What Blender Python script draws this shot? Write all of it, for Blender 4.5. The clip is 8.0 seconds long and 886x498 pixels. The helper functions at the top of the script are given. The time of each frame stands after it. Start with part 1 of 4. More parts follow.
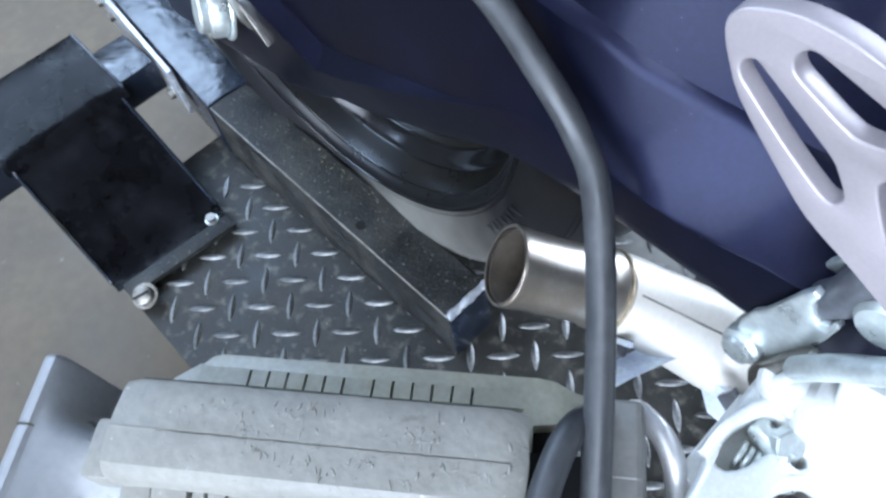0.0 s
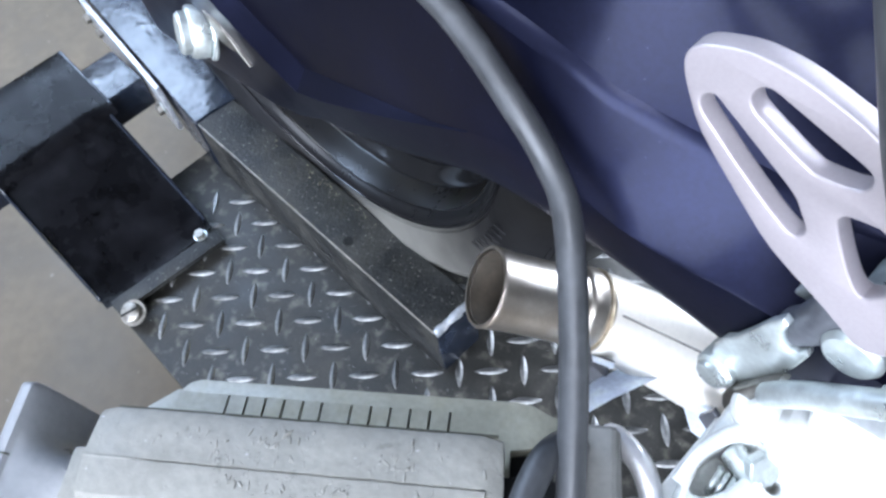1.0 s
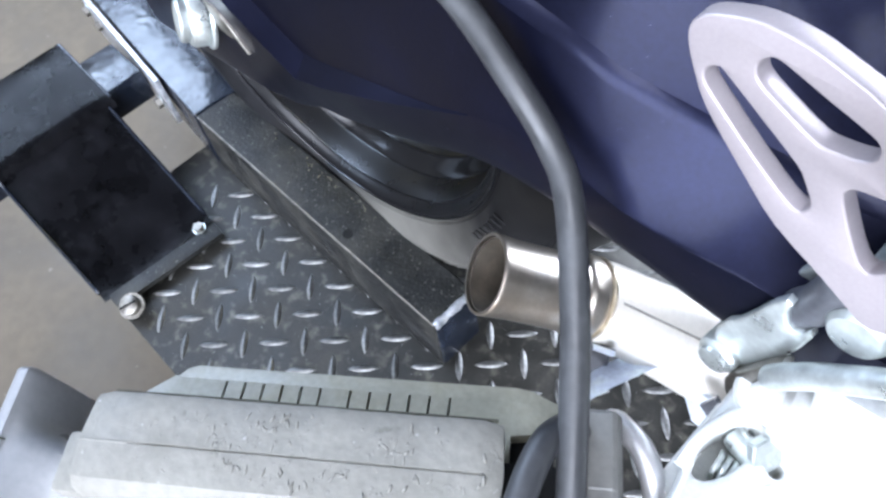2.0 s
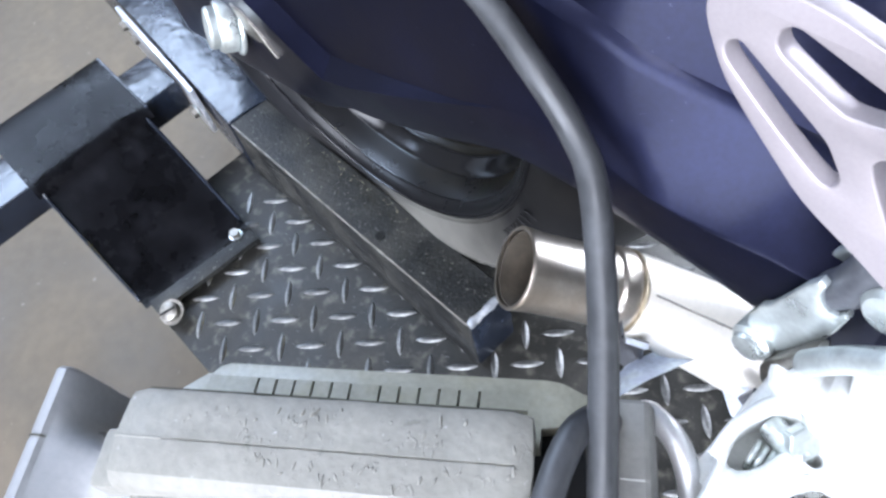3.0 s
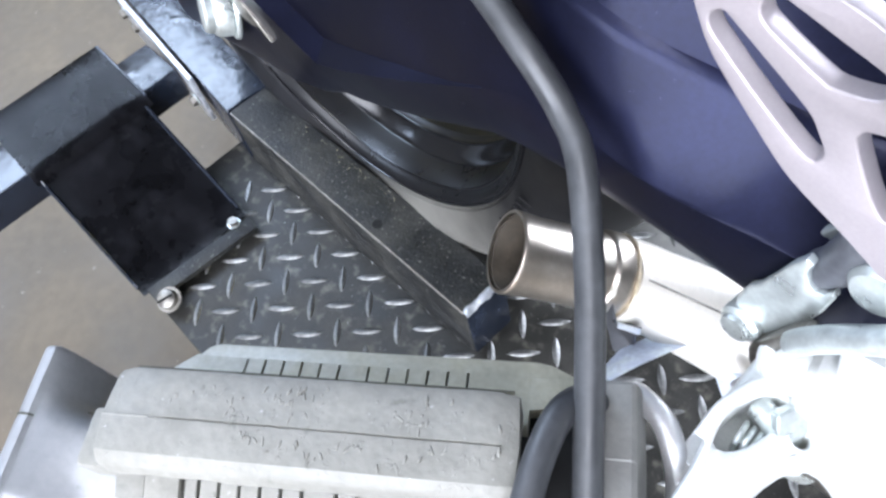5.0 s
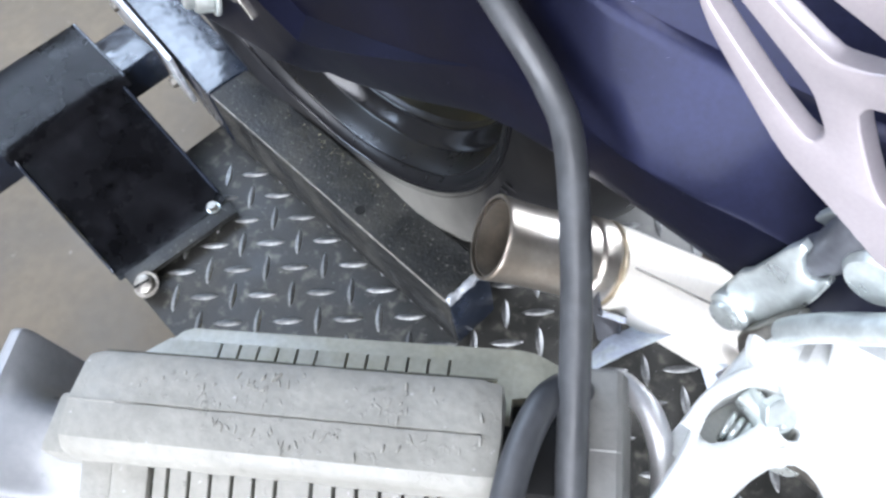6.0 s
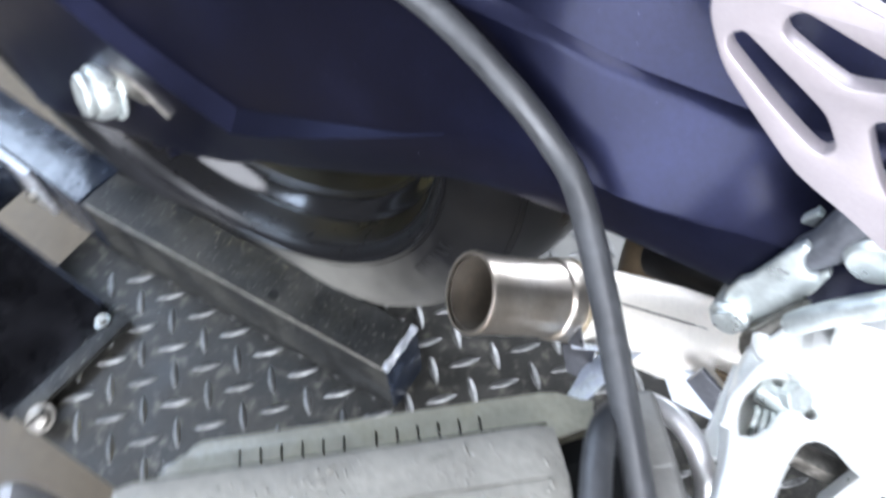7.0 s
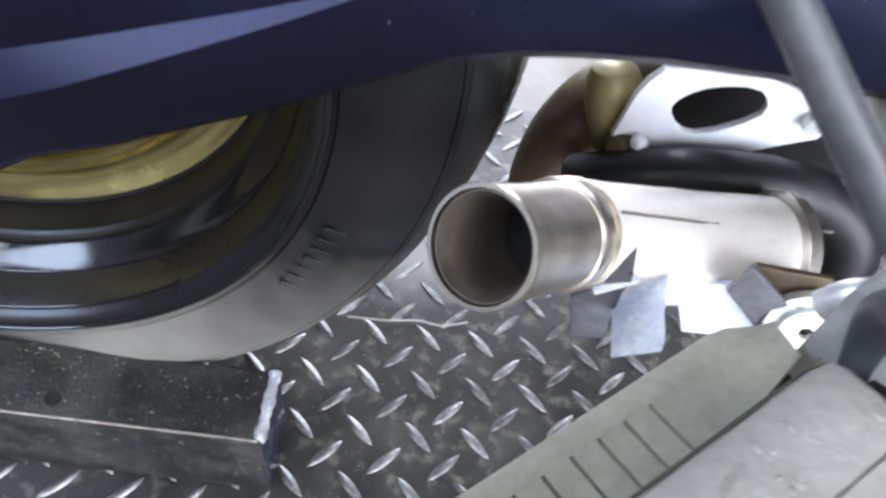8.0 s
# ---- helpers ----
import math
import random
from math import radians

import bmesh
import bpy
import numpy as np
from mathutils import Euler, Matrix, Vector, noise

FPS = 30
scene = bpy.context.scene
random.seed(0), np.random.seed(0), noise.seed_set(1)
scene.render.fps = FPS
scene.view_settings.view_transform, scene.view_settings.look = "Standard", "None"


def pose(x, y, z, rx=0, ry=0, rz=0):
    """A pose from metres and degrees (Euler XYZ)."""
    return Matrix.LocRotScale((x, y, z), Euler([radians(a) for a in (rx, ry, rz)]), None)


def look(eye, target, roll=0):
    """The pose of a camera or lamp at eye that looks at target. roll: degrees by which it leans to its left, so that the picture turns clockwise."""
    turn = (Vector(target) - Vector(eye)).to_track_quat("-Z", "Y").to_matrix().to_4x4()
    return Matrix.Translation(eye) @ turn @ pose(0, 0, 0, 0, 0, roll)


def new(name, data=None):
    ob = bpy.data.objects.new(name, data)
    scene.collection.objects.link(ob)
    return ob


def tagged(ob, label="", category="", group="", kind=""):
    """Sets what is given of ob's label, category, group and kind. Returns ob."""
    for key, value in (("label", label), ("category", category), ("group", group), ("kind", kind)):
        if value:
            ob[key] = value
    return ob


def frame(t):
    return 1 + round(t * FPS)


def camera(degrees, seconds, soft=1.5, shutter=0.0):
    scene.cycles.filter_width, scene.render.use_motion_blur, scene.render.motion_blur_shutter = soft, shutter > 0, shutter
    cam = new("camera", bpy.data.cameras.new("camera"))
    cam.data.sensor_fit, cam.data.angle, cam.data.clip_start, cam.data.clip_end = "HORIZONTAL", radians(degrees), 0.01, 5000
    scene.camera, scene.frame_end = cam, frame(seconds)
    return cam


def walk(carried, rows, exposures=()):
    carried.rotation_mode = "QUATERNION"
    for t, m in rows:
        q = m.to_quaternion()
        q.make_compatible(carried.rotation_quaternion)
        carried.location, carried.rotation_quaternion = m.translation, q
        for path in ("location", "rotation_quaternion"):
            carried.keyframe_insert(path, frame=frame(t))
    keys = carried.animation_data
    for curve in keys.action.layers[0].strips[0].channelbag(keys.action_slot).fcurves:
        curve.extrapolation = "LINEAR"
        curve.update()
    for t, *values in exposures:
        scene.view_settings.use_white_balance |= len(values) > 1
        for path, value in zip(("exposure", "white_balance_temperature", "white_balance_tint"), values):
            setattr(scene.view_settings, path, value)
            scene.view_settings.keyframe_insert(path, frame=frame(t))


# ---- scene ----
cam = camera(61.3, 8.0, soft=2.7, shutter=0.4)
PATH = [
    (0, (0.147, -0.216, 0.608), (-0.703, 0.393, -1.097), -10.2),
    (0.5, (0.148, -0.21, 0.611), (-0.703, 0.408, -1.09), -10.9),
    (1, (0.149, -0.206, 0.611), (-0.707, 0.421, -1.084), -10.1),
    (1.5, (0.152, -0.207, 0.608), (-0.681, 0.438, -1.092), -8.0),
    (1.7, (0.1506, -0.2092, 0.6069), (-0.6863, 0.4320, -1.0926), -8.53),
    (2.8, (0.1561, -0.2089, 0.6028), (-0.7665, 0.3681, -1.0753), -14.47),
    (3, (0.157, -0.209, 0.602), (-0.778, 0.357, -1.073), -15.5),
    (3.5, (0.16, -0.209, 0.601), (-0.806, 0.33, -1.066), -17.4),
    (4, (0.161, -0.208, 0.6), (-0.807, 0.328, -1.065), -17.5),
    (4.2, (0.1639, -0.2077, 0.5990), (-0.7908, 0.3373, -1.0718), -16.62),
    (5.3, (0.1621, -0.2083, 0.5949), (-0.7622, 0.3410, -1.0915), -15.41),
    (5.5, (0.16, -0.205, 0.59), (-0.752, 0.344, -1.103), -14.9),
    (6, (0.161, -0.207, 0.588), (-0.73, 0.358, -1.111), -13.4),
    (6.5, (0.148, -0.223, 0.588), (-0.645, 0.425, -1.13), -10.8),
    (6.7, (0.1419, -0.2359, 0.5971), (-0.6220, 0.4822, -1.1060), -7.67),
    (7, (0.116, -0.249, 0.601), (-0.527, 0.693, -1.043), -3.9),
    (7.2, (0.066, -0.25, 0.563), (-0.396, 0.842, -1.048), -0.4),
    (7.5, (0.023, -0.254, 0.524), (-0.161, 0.933, -1.075), 3.4),
    (7.8, (0.013, -0.242, 0.499), (0.009, 0.991, -1.076), 8.0),
    (8, (0.004, -0.235, 0.478), (0.072, 1.008, -1.087), 9.8),
]
EXPOSURES = [(0.0, 0.05, 5800, 11), (0.5, 0.22, 5850, 11), (1.0, 0.32, 6050, 14), (3.5, 0.4, 6300, 16), (6.5, 0.4, 6500, 15), (7.2, 0.40, 6500, 15), (8.0, 0.46, 6500, 17)]
walk(cam, [(t, look(eye, target, roll)) for t, eye, target, roll in PATH], EXPOSURES)


# ---- world and light ----
world = bpy.data.worlds.new("sky")
scene.world = world
world.use_nodes = True
wn = world.node_tree
sky = wn.nodes.new("ShaderNodeTexSky")
sky.sky_type = "NISHITA"
sky.sun_disc = False
sky.sun_elevation, sky.sun_rotation = radians(40), radians(153)
wn.links.new(sky.outputs[0], wn.nodes["Background"].inputs[0])
wn.nodes["Background"].inputs[1].default_value = 0.12

sun = new("sun", bpy.data.lights.new("sun", "SUN"))
sun.data.energy, sun.data.angle, sun.data.color = 2.5, radians(0.5), (1, 0.95, 0.88)
sun.matrix_world = look((1.0, -2.0, 1.9), (0, 0, 0))


def area(name, eye, target, w, h, power, color):
    ob = new(name, bpy.data.lights.new(name, "AREA"))
    ob.data.shape, ob.data.size, ob.data.size_y = "RECTANGLE", w, h
    ob.data.energy, ob.data.color = power, color
    ob.matrix_world = look(eye, target)
    return ob


sky_light = area("rooflight_daylight", (1.5, -1.85, 2.92), (0.15, -0.2, 0.3), 1.6, 1.3, 80, (0.88, 0.94, 1.0))
far_sky_light = area("second_rooflight_daylight", (-1.5, -1.65, 2.92), (-0.6, -0.6, 0.2), 1.7, 1.0, 48, (0.88, 0.94, 1.0))
door_light = area("door_daylight", (1.40, -2.62, 1.05), (0.6, -0.3, 0.55), 3.1, 2.1, 225, (0.80, 0.89, 1.0))
north_light = area("north_door_daylight", (0.8, 2.76, 1.30), (0.3, 0.3, 0.2), 2.5, 2.7, 310, (0.80, 0.89, 1.0))
window_light = area("window_daylight", (-2.52, -0.2, 2.10), (-0.4, 0.0, 0.2), 1.8, 1.15, 84, (0.62, 0.79, 1.0))


# ---- materials ----
def material(name, color, rough=0.5, metal=0.0, var=0.25, scale=30.0, fine=300.0, bump=0.2, dist=0.001,
             color2=None, spec=0.5, coat=0.0, rough_var=0.15, stain=None, random_tint=0.0, scuff=None, grain_mix=0.4):
    """A surface with stains at one size and grain at a finer one."""
    m = bpy.data.materials.new(name)
    m.use_nodes = True
    nt = m.node_tree
    b = nt.nodes["Principled BSDF"]
    tc = nt.nodes.new("ShaderNodeTexCoord")
    n1 = nt.nodes.new("ShaderNodeTexNoise")
    n1.inputs["Scale"].default_value, n1.inputs["Detail"].default_value = scale, 8
    n1.inputs["Roughness"].default_value = 0.62
    n2 = nt.nodes.new("ShaderNodeTexNoise")
    n2.inputs["Scale"].default_value, n2.inputs["Detail"].default_value = fine, 5
    for n in (n1, n2):
        nt.links.new(tc.outputs["Object"], n.inputs["Vector"])
    c2 = color2 or tuple(min(1, c * (1 + var * 2.2)) for c in color)
    c1 = tuple(c * (1 - var) for c in color)
    ramp = nt.nodes.new("ShaderNodeValToRGB")
    ramp.color_ramp.elements[0].position, ramp.color_ramp.elements[1].position = 0.33, 0.72
    ramp.color_ramp.elements[0].color, ramp.color_ramp.elements[1].color = (*c1, 1), (*c2, 1)
    mid = ramp.color_ramp.elements.new(0.52)
    mid.color = (*color, 1)
    nt.links.new(n1.outputs["Fac"], ramp.inputs["Fac"])
    mul = nt.nodes.new("ShaderNodeMix")
    mul.data_type, mul.blend_type = "RGBA", "MULTIPLY"
    mul.inputs[0].default_value = grain_mix
    grain = nt.nodes.new("ShaderNodeValToRGB")
    grain.color_ramp.elements[0].position, grain.color_ramp.elements[1].position = 0.3, 0.65
    grain.color_ramp.elements[0].color = (0.5, 0.5, 0.5, 1)
    nt.links.new(n2.outputs["Fac"], grain.inputs["Fac"])
    nt.links.new(ramp.outputs["Color"], mul.inputs[6])
    nt.links.new(grain.outputs["Color"], mul.inputs[7])
    out = mul.outputs[2]
    stains = stain if isinstance(stain, list) else [stain] if stain else []
    for stain in stains:
        n3 = nt.nodes.new("ShaderNodeTexNoise")
        n3.inputs["Scale"].default_value, n3.inputs["Detail"].default_value = stain[0], 6
        nt.links.new(tc.outputs["Object"], n3.inputs["Vector"])
        r3 = nt.nodes.new("ShaderNodeValToRGB")
        r3.color_ramp.elements[0].position, r3.color_ramp.elements[1].position = stain[1], stain[1] + stain[2]
        nt.links.new(n3.outputs["Fac"], r3.inputs["Fac"])
        mx = nt.nodes.new("ShaderNodeMix")
        mx.data_type = "RGBA"
        nt.links.new(r3.outputs["Color"], mx.inputs[0])
        nt.links.new(out, mx.inputs[6])
        mx.inputs[7].default_value = (*stain[3], 1)
        out = mx.outputs[2]
    if random_tint:
        oi = nt.nodes.new("ShaderNodeObjectInfo")
        hs = nt.nodes.new("ShaderNodeHueSaturation")
        mr = nt.nodes.new("ShaderNodeMapRange")
        mr.inputs["To Min"].default_value, mr.inputs["To Max"].default_value = 1 - random_tint, 1 + random_tint
        nt.links.new(oi.outputs["Random"], mr.inputs["Value"])
        nt.links.new(mr.outputs["Result"], hs.inputs["Value"])
        nt.links.new(out, hs.inputs["Color"])
        out = hs.outputs["Color"]
    nt.links.new(out, b.inputs["Base Color"])
    b.inputs["Metallic"].default_value = metal
    b.inputs["Specular IOR Level"].default_value = spec
    b.inputs["Coat Weight"].default_value = coat
    b.inputs["Coat Roughness"].default_value = 0.15
    rr = nt.nodes.new("ShaderNodeMapRange")
    rr.inputs["From Min"].default_value, rr.inputs["From Max"].default_value = 0.3, 0.7
    rr.inputs["To Min"].default_value = max(0.03, rough - rough_var)
    rr.inputs["To Max"].default_value = min(1, rough + rough_var)
    nt.links.new(n1.outputs["Fac"], rr.inputs["Value"])
    nt.links.new(rr.outputs["Result"], b.inputs["Roughness"])
    bp = nt.nodes.new("ShaderNodeBump")
    bp.inputs["Strength"].default_value, bp.inputs["Distance"].default_value = bump, dist
    height = n2.outputs["Fac"]
    if scuff:
        n4 = nt.nodes.new("ShaderNodeTexNoise")
        n4.inputs["Scale"].default_value, n4.inputs["Detail"].default_value = scuff[0], 3
        n4.inputs["Distortion"].default_value = 1.6
        nt.links.new(tc.outputs["Object"], n4.inputs["Vector"])
        r4 = nt.nodes.new("ShaderNodeMapRange")
        r4.inputs["From Min"].default_value, r4.inputs["From Max"].default_value = scuff[1], scuff[1] + 0.05
        r4.inputs["To Max"].default_value = scuff[2]
        nt.links.new(n4.outputs["Fac"], r4.inputs["Value"])
        add = nt.nodes.new("ShaderNodeMath")
        nt.links.new(n2.outputs["Fac"], add.inputs[0])
        nt.links.new(r4.outputs["Result"], add.inputs[1])
        height = add.outputs[0]
    nt.links.new(height, bp.inputs["Height"])
    nt.links.new(bp.outputs["Normal"], b.inputs["Normal"])
    return m


M_TREAD = material("worn_black_tread_steel", (0.025, 0.0240, 0.0212), 0.50, 0.15, 0.45, 18, 420, 0.3, 0.0006, spec=0.26,
                   stain=[(75, 0.54, 0.16, (0.084, 0.079, 0.065)), (24, 0.63, 0.14, (0.070, 0.066, 0.054)), (520, 0.70, 0.03, (0.34, 0.34, 0.33))])
M_LUG = material("rubbed_tread_lug", (0.155, 0.155, 0.15), 0.42, 0.65, 0.5, 110, 600, 0.25, 0.0005, random_tint=0.35)
M_FLOOR = material("trodden_workshop_floor", (0.106, 0.085, 0.058), 0.6, 0, 0.16, 5, 60, 0.12, 0.001,
                   stain=[(13, 0.55, 0.12, (0.096, 0.078, 0.055)), (70, 0.70, 0.05, (0.17, 0.145, 0.115))], grain_mix=0.3)
M_BLACKSTEEL = material("black_painted_steel", (0.018, 0.019, 0.022), 0.36, 0.0, 0.5, 40, 500, 0.25, 0.0006,
                        stain=(110, 0.6, 0.12, (0.12, 0.12, 0.12)))
M_DUSTY = material("dusty_black_steel", (0.017, 0.0174, 0.017), 0.5, 0.0, 0.5, 45, 420, 0.7, 0.0012, grain_mix=0.8,
                   stain=[(26, 0.45, 0.30, (0.040, 0.039, 0.034)), (380, 0.63, 0.08, (0.14, 0.135, 0.12))], spec=0.3)
M_CRUMB = material("dry_yellow_dirt", (0.15, 0.135, 0.095), 0.85, 0, 0.35, 300, 900, 0.3, 0.0003)
M_EDGE = material("bare_weld", (0.66, 0.68, 0.72), 0.42, 0.7, 0.25, 160, 500, 0.5, 0.001)
M_TYRE = material("tyre_rubber", (0.010, 0.010, 0.011), 0.50, 0, 0.3, 16, 500, 0.15, 0.0004, stain=(9, 0.50, 0.25, (0.018, 0.017, 0.016)), spec=0.14)
M_SHOULDER = material("scrubbed_tread_rubber", (0.012, 0.012, 0.013), 0.30, 0, 0.3, 16, 300, 0.08, 0.0003, spec=0.6, rough_var=0.08)
M_RIM = material("gloss_black_rim", (0.006, 0.006, 0.007), 0.28, 0, 0.1, 60, 400, 0.01, 0.0001, rough_var=0.01, spec=0.40)
M_BARREL = material("gloss_black_barrel", (0.005, 0.005, 0.006), 0.12, 0, 0.3, 60, 400, 0.02, 0.0003, rough_var=0.04, spec=0.5)
M_INNER = material("satin_black_barrel", (0.006, 0.006, 0.007), 0.34, 0, 0.3, 60, 400, 0.03, 0.0003, rough_var=0.06, spec=0.4)
M_GOLD = material("gold_anodised_wheel", (0.72, 0.62, 0.27), 0.24, 1.0, 0.10, 14, 300, 0.05, 0.0004, rough_var=0.08, grain_mix=0.2)
M_SWING = material("dark_blue_metallic_paint", (0.0076, 0.0088, 0.0245), 0.37, 0.74, 0.2, 14, 520, 0.10, 0.0003,
                   stain=(520, 0.735, 0.04, (0.12, 0.12, 0.16)), spec=0.28, rough_var=0.06, coat=0.08)
M_ALU = material("bead_blasted_aluminium", (0.72, 0.71, 0.71), 0.42, 0.7, 0.08, 40, 700, 0.12, 0.0003, grain_mix=0.15)
M_LINK = material("bright_white_aluminium", (0.86, 0.87, 0.89), 0.45, 0.1, 0.04, 40, 700, 0.1, 0.0003, grain_mix=0.1)
M_ZINC = material("zinc_plated_steel", (0.56, 0.60, 0.585), 0.36, 0.75, 0.15, 90, 500, 0.15, 0.0004, grain_mix=0.2)
M_PIPE = material("brushed_stainless", (0.74, 0.685, 0.61), 0.33, 1.0, 0.05, 14, 500, 0.04, 0.0002,
                  color2=(0.70, 0.60, 0.48), rough_var=0.1, grain_mix=0.2, stain=(28, 0.44, 0.28, (0.38, 0.335, 0.28)))
M_COLL = material("pale_pressed_steel", (0.88, 0.83, 0.75), 0.40, 0.38, 0.04, 14, 400, 0.04, 0.0002, color2=(0.78, 0.68, 0.55), grain_mix=0.12)
M_OLIVE = material("olive_heat_tinted_steel", (0.26, 0.22, 0.09), 0.5, 0.3, 0.25, 40, 300, 0.1, 0.0005, color2=(0.30, 0.18, 0.09))
M_SOOT = material("sooty_pipe_bore", (0.098, 0.080, 0.060), 0.75, 0.1, 0.3, 60, 400, 0.2, 0.0005)
M_BROWN = material("heat_browned_steel", (0.105, 0.075, 0.045), 0.45, 0.45, 0.35, 28, 300, 0.1, 0.0005, color2=(0.20, 0.165, 0.06))
M_RUBBER = material("grey_worn_rubber", (0.230, 0.222, 0.196), 0.58, 0, 0.08, 30, 260, 0.42, 0.0010, grain_mix=0.3,
                    stain=[(45, 0.56, 0.16, (0.185, 0.178, 0.155)), (150, 0.685, 0.05, (0.15, 0.145, 0.125)), (300, 0.70, 0.03, (0.40, 0.40, 0.38))], scuff=(190, 0.65, 0.5))
M_RUBBERPLAIN = material("smooth_grey_rubber", (0.235, 0.24, 0.25), 0.34, 0, 0.07, 30, 300, 0.15, 0.0005, grain_mix=0.2)
M_RUBBERDARK = material("grimy_olive_rubber", (0.27, 0.258, 0.20), 0.42, 0, 0.18, 45, 380, 0.2, 0.0006, color2=(0.22, 0.205, 0.135), spec=0.8, rough_var=0.08)
# darker copy of the peg rubber, for the inner flange only
M_RUBBERDIM = material("darker_grey_rubber", (0.19, 0.188, 0.178), 0.6, 0, 0.15, 40, 300, 0.3, 0.0008, grain_mix=0.25)
M_GRIME = material("olive_grime", (0.05, 0.05, 0.035), 0.8, 0, 0.3, 60, 380, 0.3, 0.0008)
M_CABLE = material("black_cable_sheath", (0.042, 0.044, 0.047), 0.42, 0, 0.2, 60, 300, 0.08, 0.0004)
M_LOOP = material("dark_cable_sheath", (0.036, 0.038, 0.042), 0.45, 0, 0.2, 60, 300, 0.08, 0.0004)
# plain black; also stands in for shade inside slits and bore
M_BLACKFILL = material("black_fill_and_shade", (0.010, 0.010, 0.010), 0.65, 0, 0.3, 60, 300, 0.1, 0.0004, spec=0.2)
M_HOSE = material("black_rubber_hose", (0.010, 0.010, 0.011), 0.48, 0, 0.3, 60, 300, 0.1, 0.0004, spec=0.4)
M_SLEEVE = material("shiny_black_enamel", (0.010, 0.014, 0.023), 0.22, 0.0, 0.4, 30, 45, 0.4, 0.0030, rough_var=0.10, spec=0.6)
M_FLAP = material("black_enamelled_sheet", (0.008, 0.008, 0.010), 0.28, 0.0, 0.5, 16, 90, 0.16, 0.0012, rough_var=0.14, spec=0.20, stain=(30, 0.50, 0.2, (0.020, 0.020, 0.024)))
M_GUARD = material("pale_anodised_aluminium", (0.37, 0.33, 0.34), 0.45, 0.4, 0.03, 30, 900, 0.1, 0.0002, grain_mix=0.12)
M_CAST = material("bare_cast_aluminium", (0.74, 0.75, 0.73), 0.42, 0.45, 0.06, 60, 600, 0.15, 0.0004, grain_mix=0.2)
M_STRAP = material("bare_steel_strip", (0.70, 0.76, 0.86), 0.45, 0.3, 0.15, 60, 400, 0.12, 0.0003)
M_DULL = material("dull_oily_steel", (0.25, 0.235, 0.21), 0.45, 0.9, 0.35, 120, 500, 0.2, 0.0004)
# dark rod steel; also carries the shade of the strap web
M_ROD = material("dark_steel_and_strap_shade", (0.12, 0.125, 0.14), 0.4, 0.5, 0.2, 80, 400, 0.1, 0.0003)
M_BROWNWELD = material("straw_weld", (0.52, 0.45, 0.34), 0.42, 0.9, 0.3, 120, 500, 0.3, 0.0004)
M_WALL = material("painted_workshop_wall", (0.12, 0.118, 0.115), 0.8, 0, 0.1, 3, 90, 0.1, 0.001)


nt = M_TYRE.node_tree  # dusty beige, strongest towards the road
tb = nt.nodes["Principled BSDF"]
tcn, sep = nt.nodes.new("ShaderNodeTexCoord"), nt.nodes.new("ShaderNodeSeparateXYZ")
dn = nt.nodes.new("ShaderNodeTexNoise")
dn.inputs["Scale"].default_value, dn.inputs["Detail"].default_value = 22, 6
nt.links.new(tcn.outputs["Object"], sep.inputs[0])
nt.links.new(tcn.outputs["Object"], dn.inputs["Vector"])
addz = nt.nodes.new("ShaderNodeMath")
addz.operation = "MULTIPLY_ADD"
addz.inputs[1].default_value = 0.10
nt.links.new(dn.outputs["Fac"], addz.inputs[0])
nt.links.new(sep.outputs["Z"], addz.inputs[2])
dr = nt.nodes.new("ShaderNodeMapRange")
dr.inputs["From Min"].default_value, dr.inputs["From Max"].default_value = 0.095, 0.255
dr.inputs["To Min"].default_value, dr.inputs["To Max"].default_value = 0.85, 0.0
nt.links.new(addz.outputs[0], dr.inputs["Value"])
dm = nt.nodes.new("ShaderNodeMix")
dm.data_type = "RGBA"
dm.inputs[7].default_value = (0.215, 0.205, 0.18, 1)
nt.links.new(tb.inputs["Base Color"].links[0].from_socket, dm.inputs[6])
beige_fade = nt.nodes.new("ShaderNodeMapRange")  # fades the beige out behind the axle
beige_fade.inputs["From Min"].default_value, beige_fade.inputs["From Max"].default_value = -0.245, -0.165
nt.links.new(sep.outputs["X"], beige_fade.inputs["Value"])
beige_mask = nt.nodes.new("ShaderNodeMath")
beige_mask.operation = "MULTIPLY"
nt.links.new(dr.outputs["Result"], beige_mask.inputs[0])
nt.links.new(beige_fade.outputs["Result"], beige_mask.inputs[1])
nt.links.new(beige_mask.outputs[0], dm.inputs[0])
nt.links.new(dm.outputs[2], tb.inputs["Base Color"])

nt = M_TREAD.node_tree  # a round pale patch on the deck behind the tyre
tb = nt.nodes["Principled BSDF"]
tcn, dn = nt.nodes.new("ShaderNodeTexCoord"), nt.nodes.new("ShaderNodeTexNoise")
dn.inputs["Scale"].default_value, dn.inputs["Detail"].default_value = 26, 7
nt.links.new(tcn.outputs["Object"], dn.inputs["Vector"])
off = nt.nodes.new("ShaderNodeVectorMath")
off.operation = "DISTANCE"
off.inputs[1].default_value = (0.005, 0.160, 0.0)
nt.links.new(tcn.outputs["Object"], off.inputs[0])
addz = nt.nodes.new("ShaderNodeMath")
addz.operation = "MULTIPLY_ADD"
addz.inputs[1].default_value = 0.05
nt.links.new(dn.outputs["Fac"], addz.inputs[0])
nt.links.new(off.outputs["Value"], addz.inputs[2])
dr = nt.nodes.new("ShaderNodeMapRange")
dr.inputs["From Min"].default_value, dr.inputs["From Max"].default_value = 0.055, 0.105
dr.inputs["To Min"].default_value, dr.inputs["To Max"].default_value = 0.75, 0.0
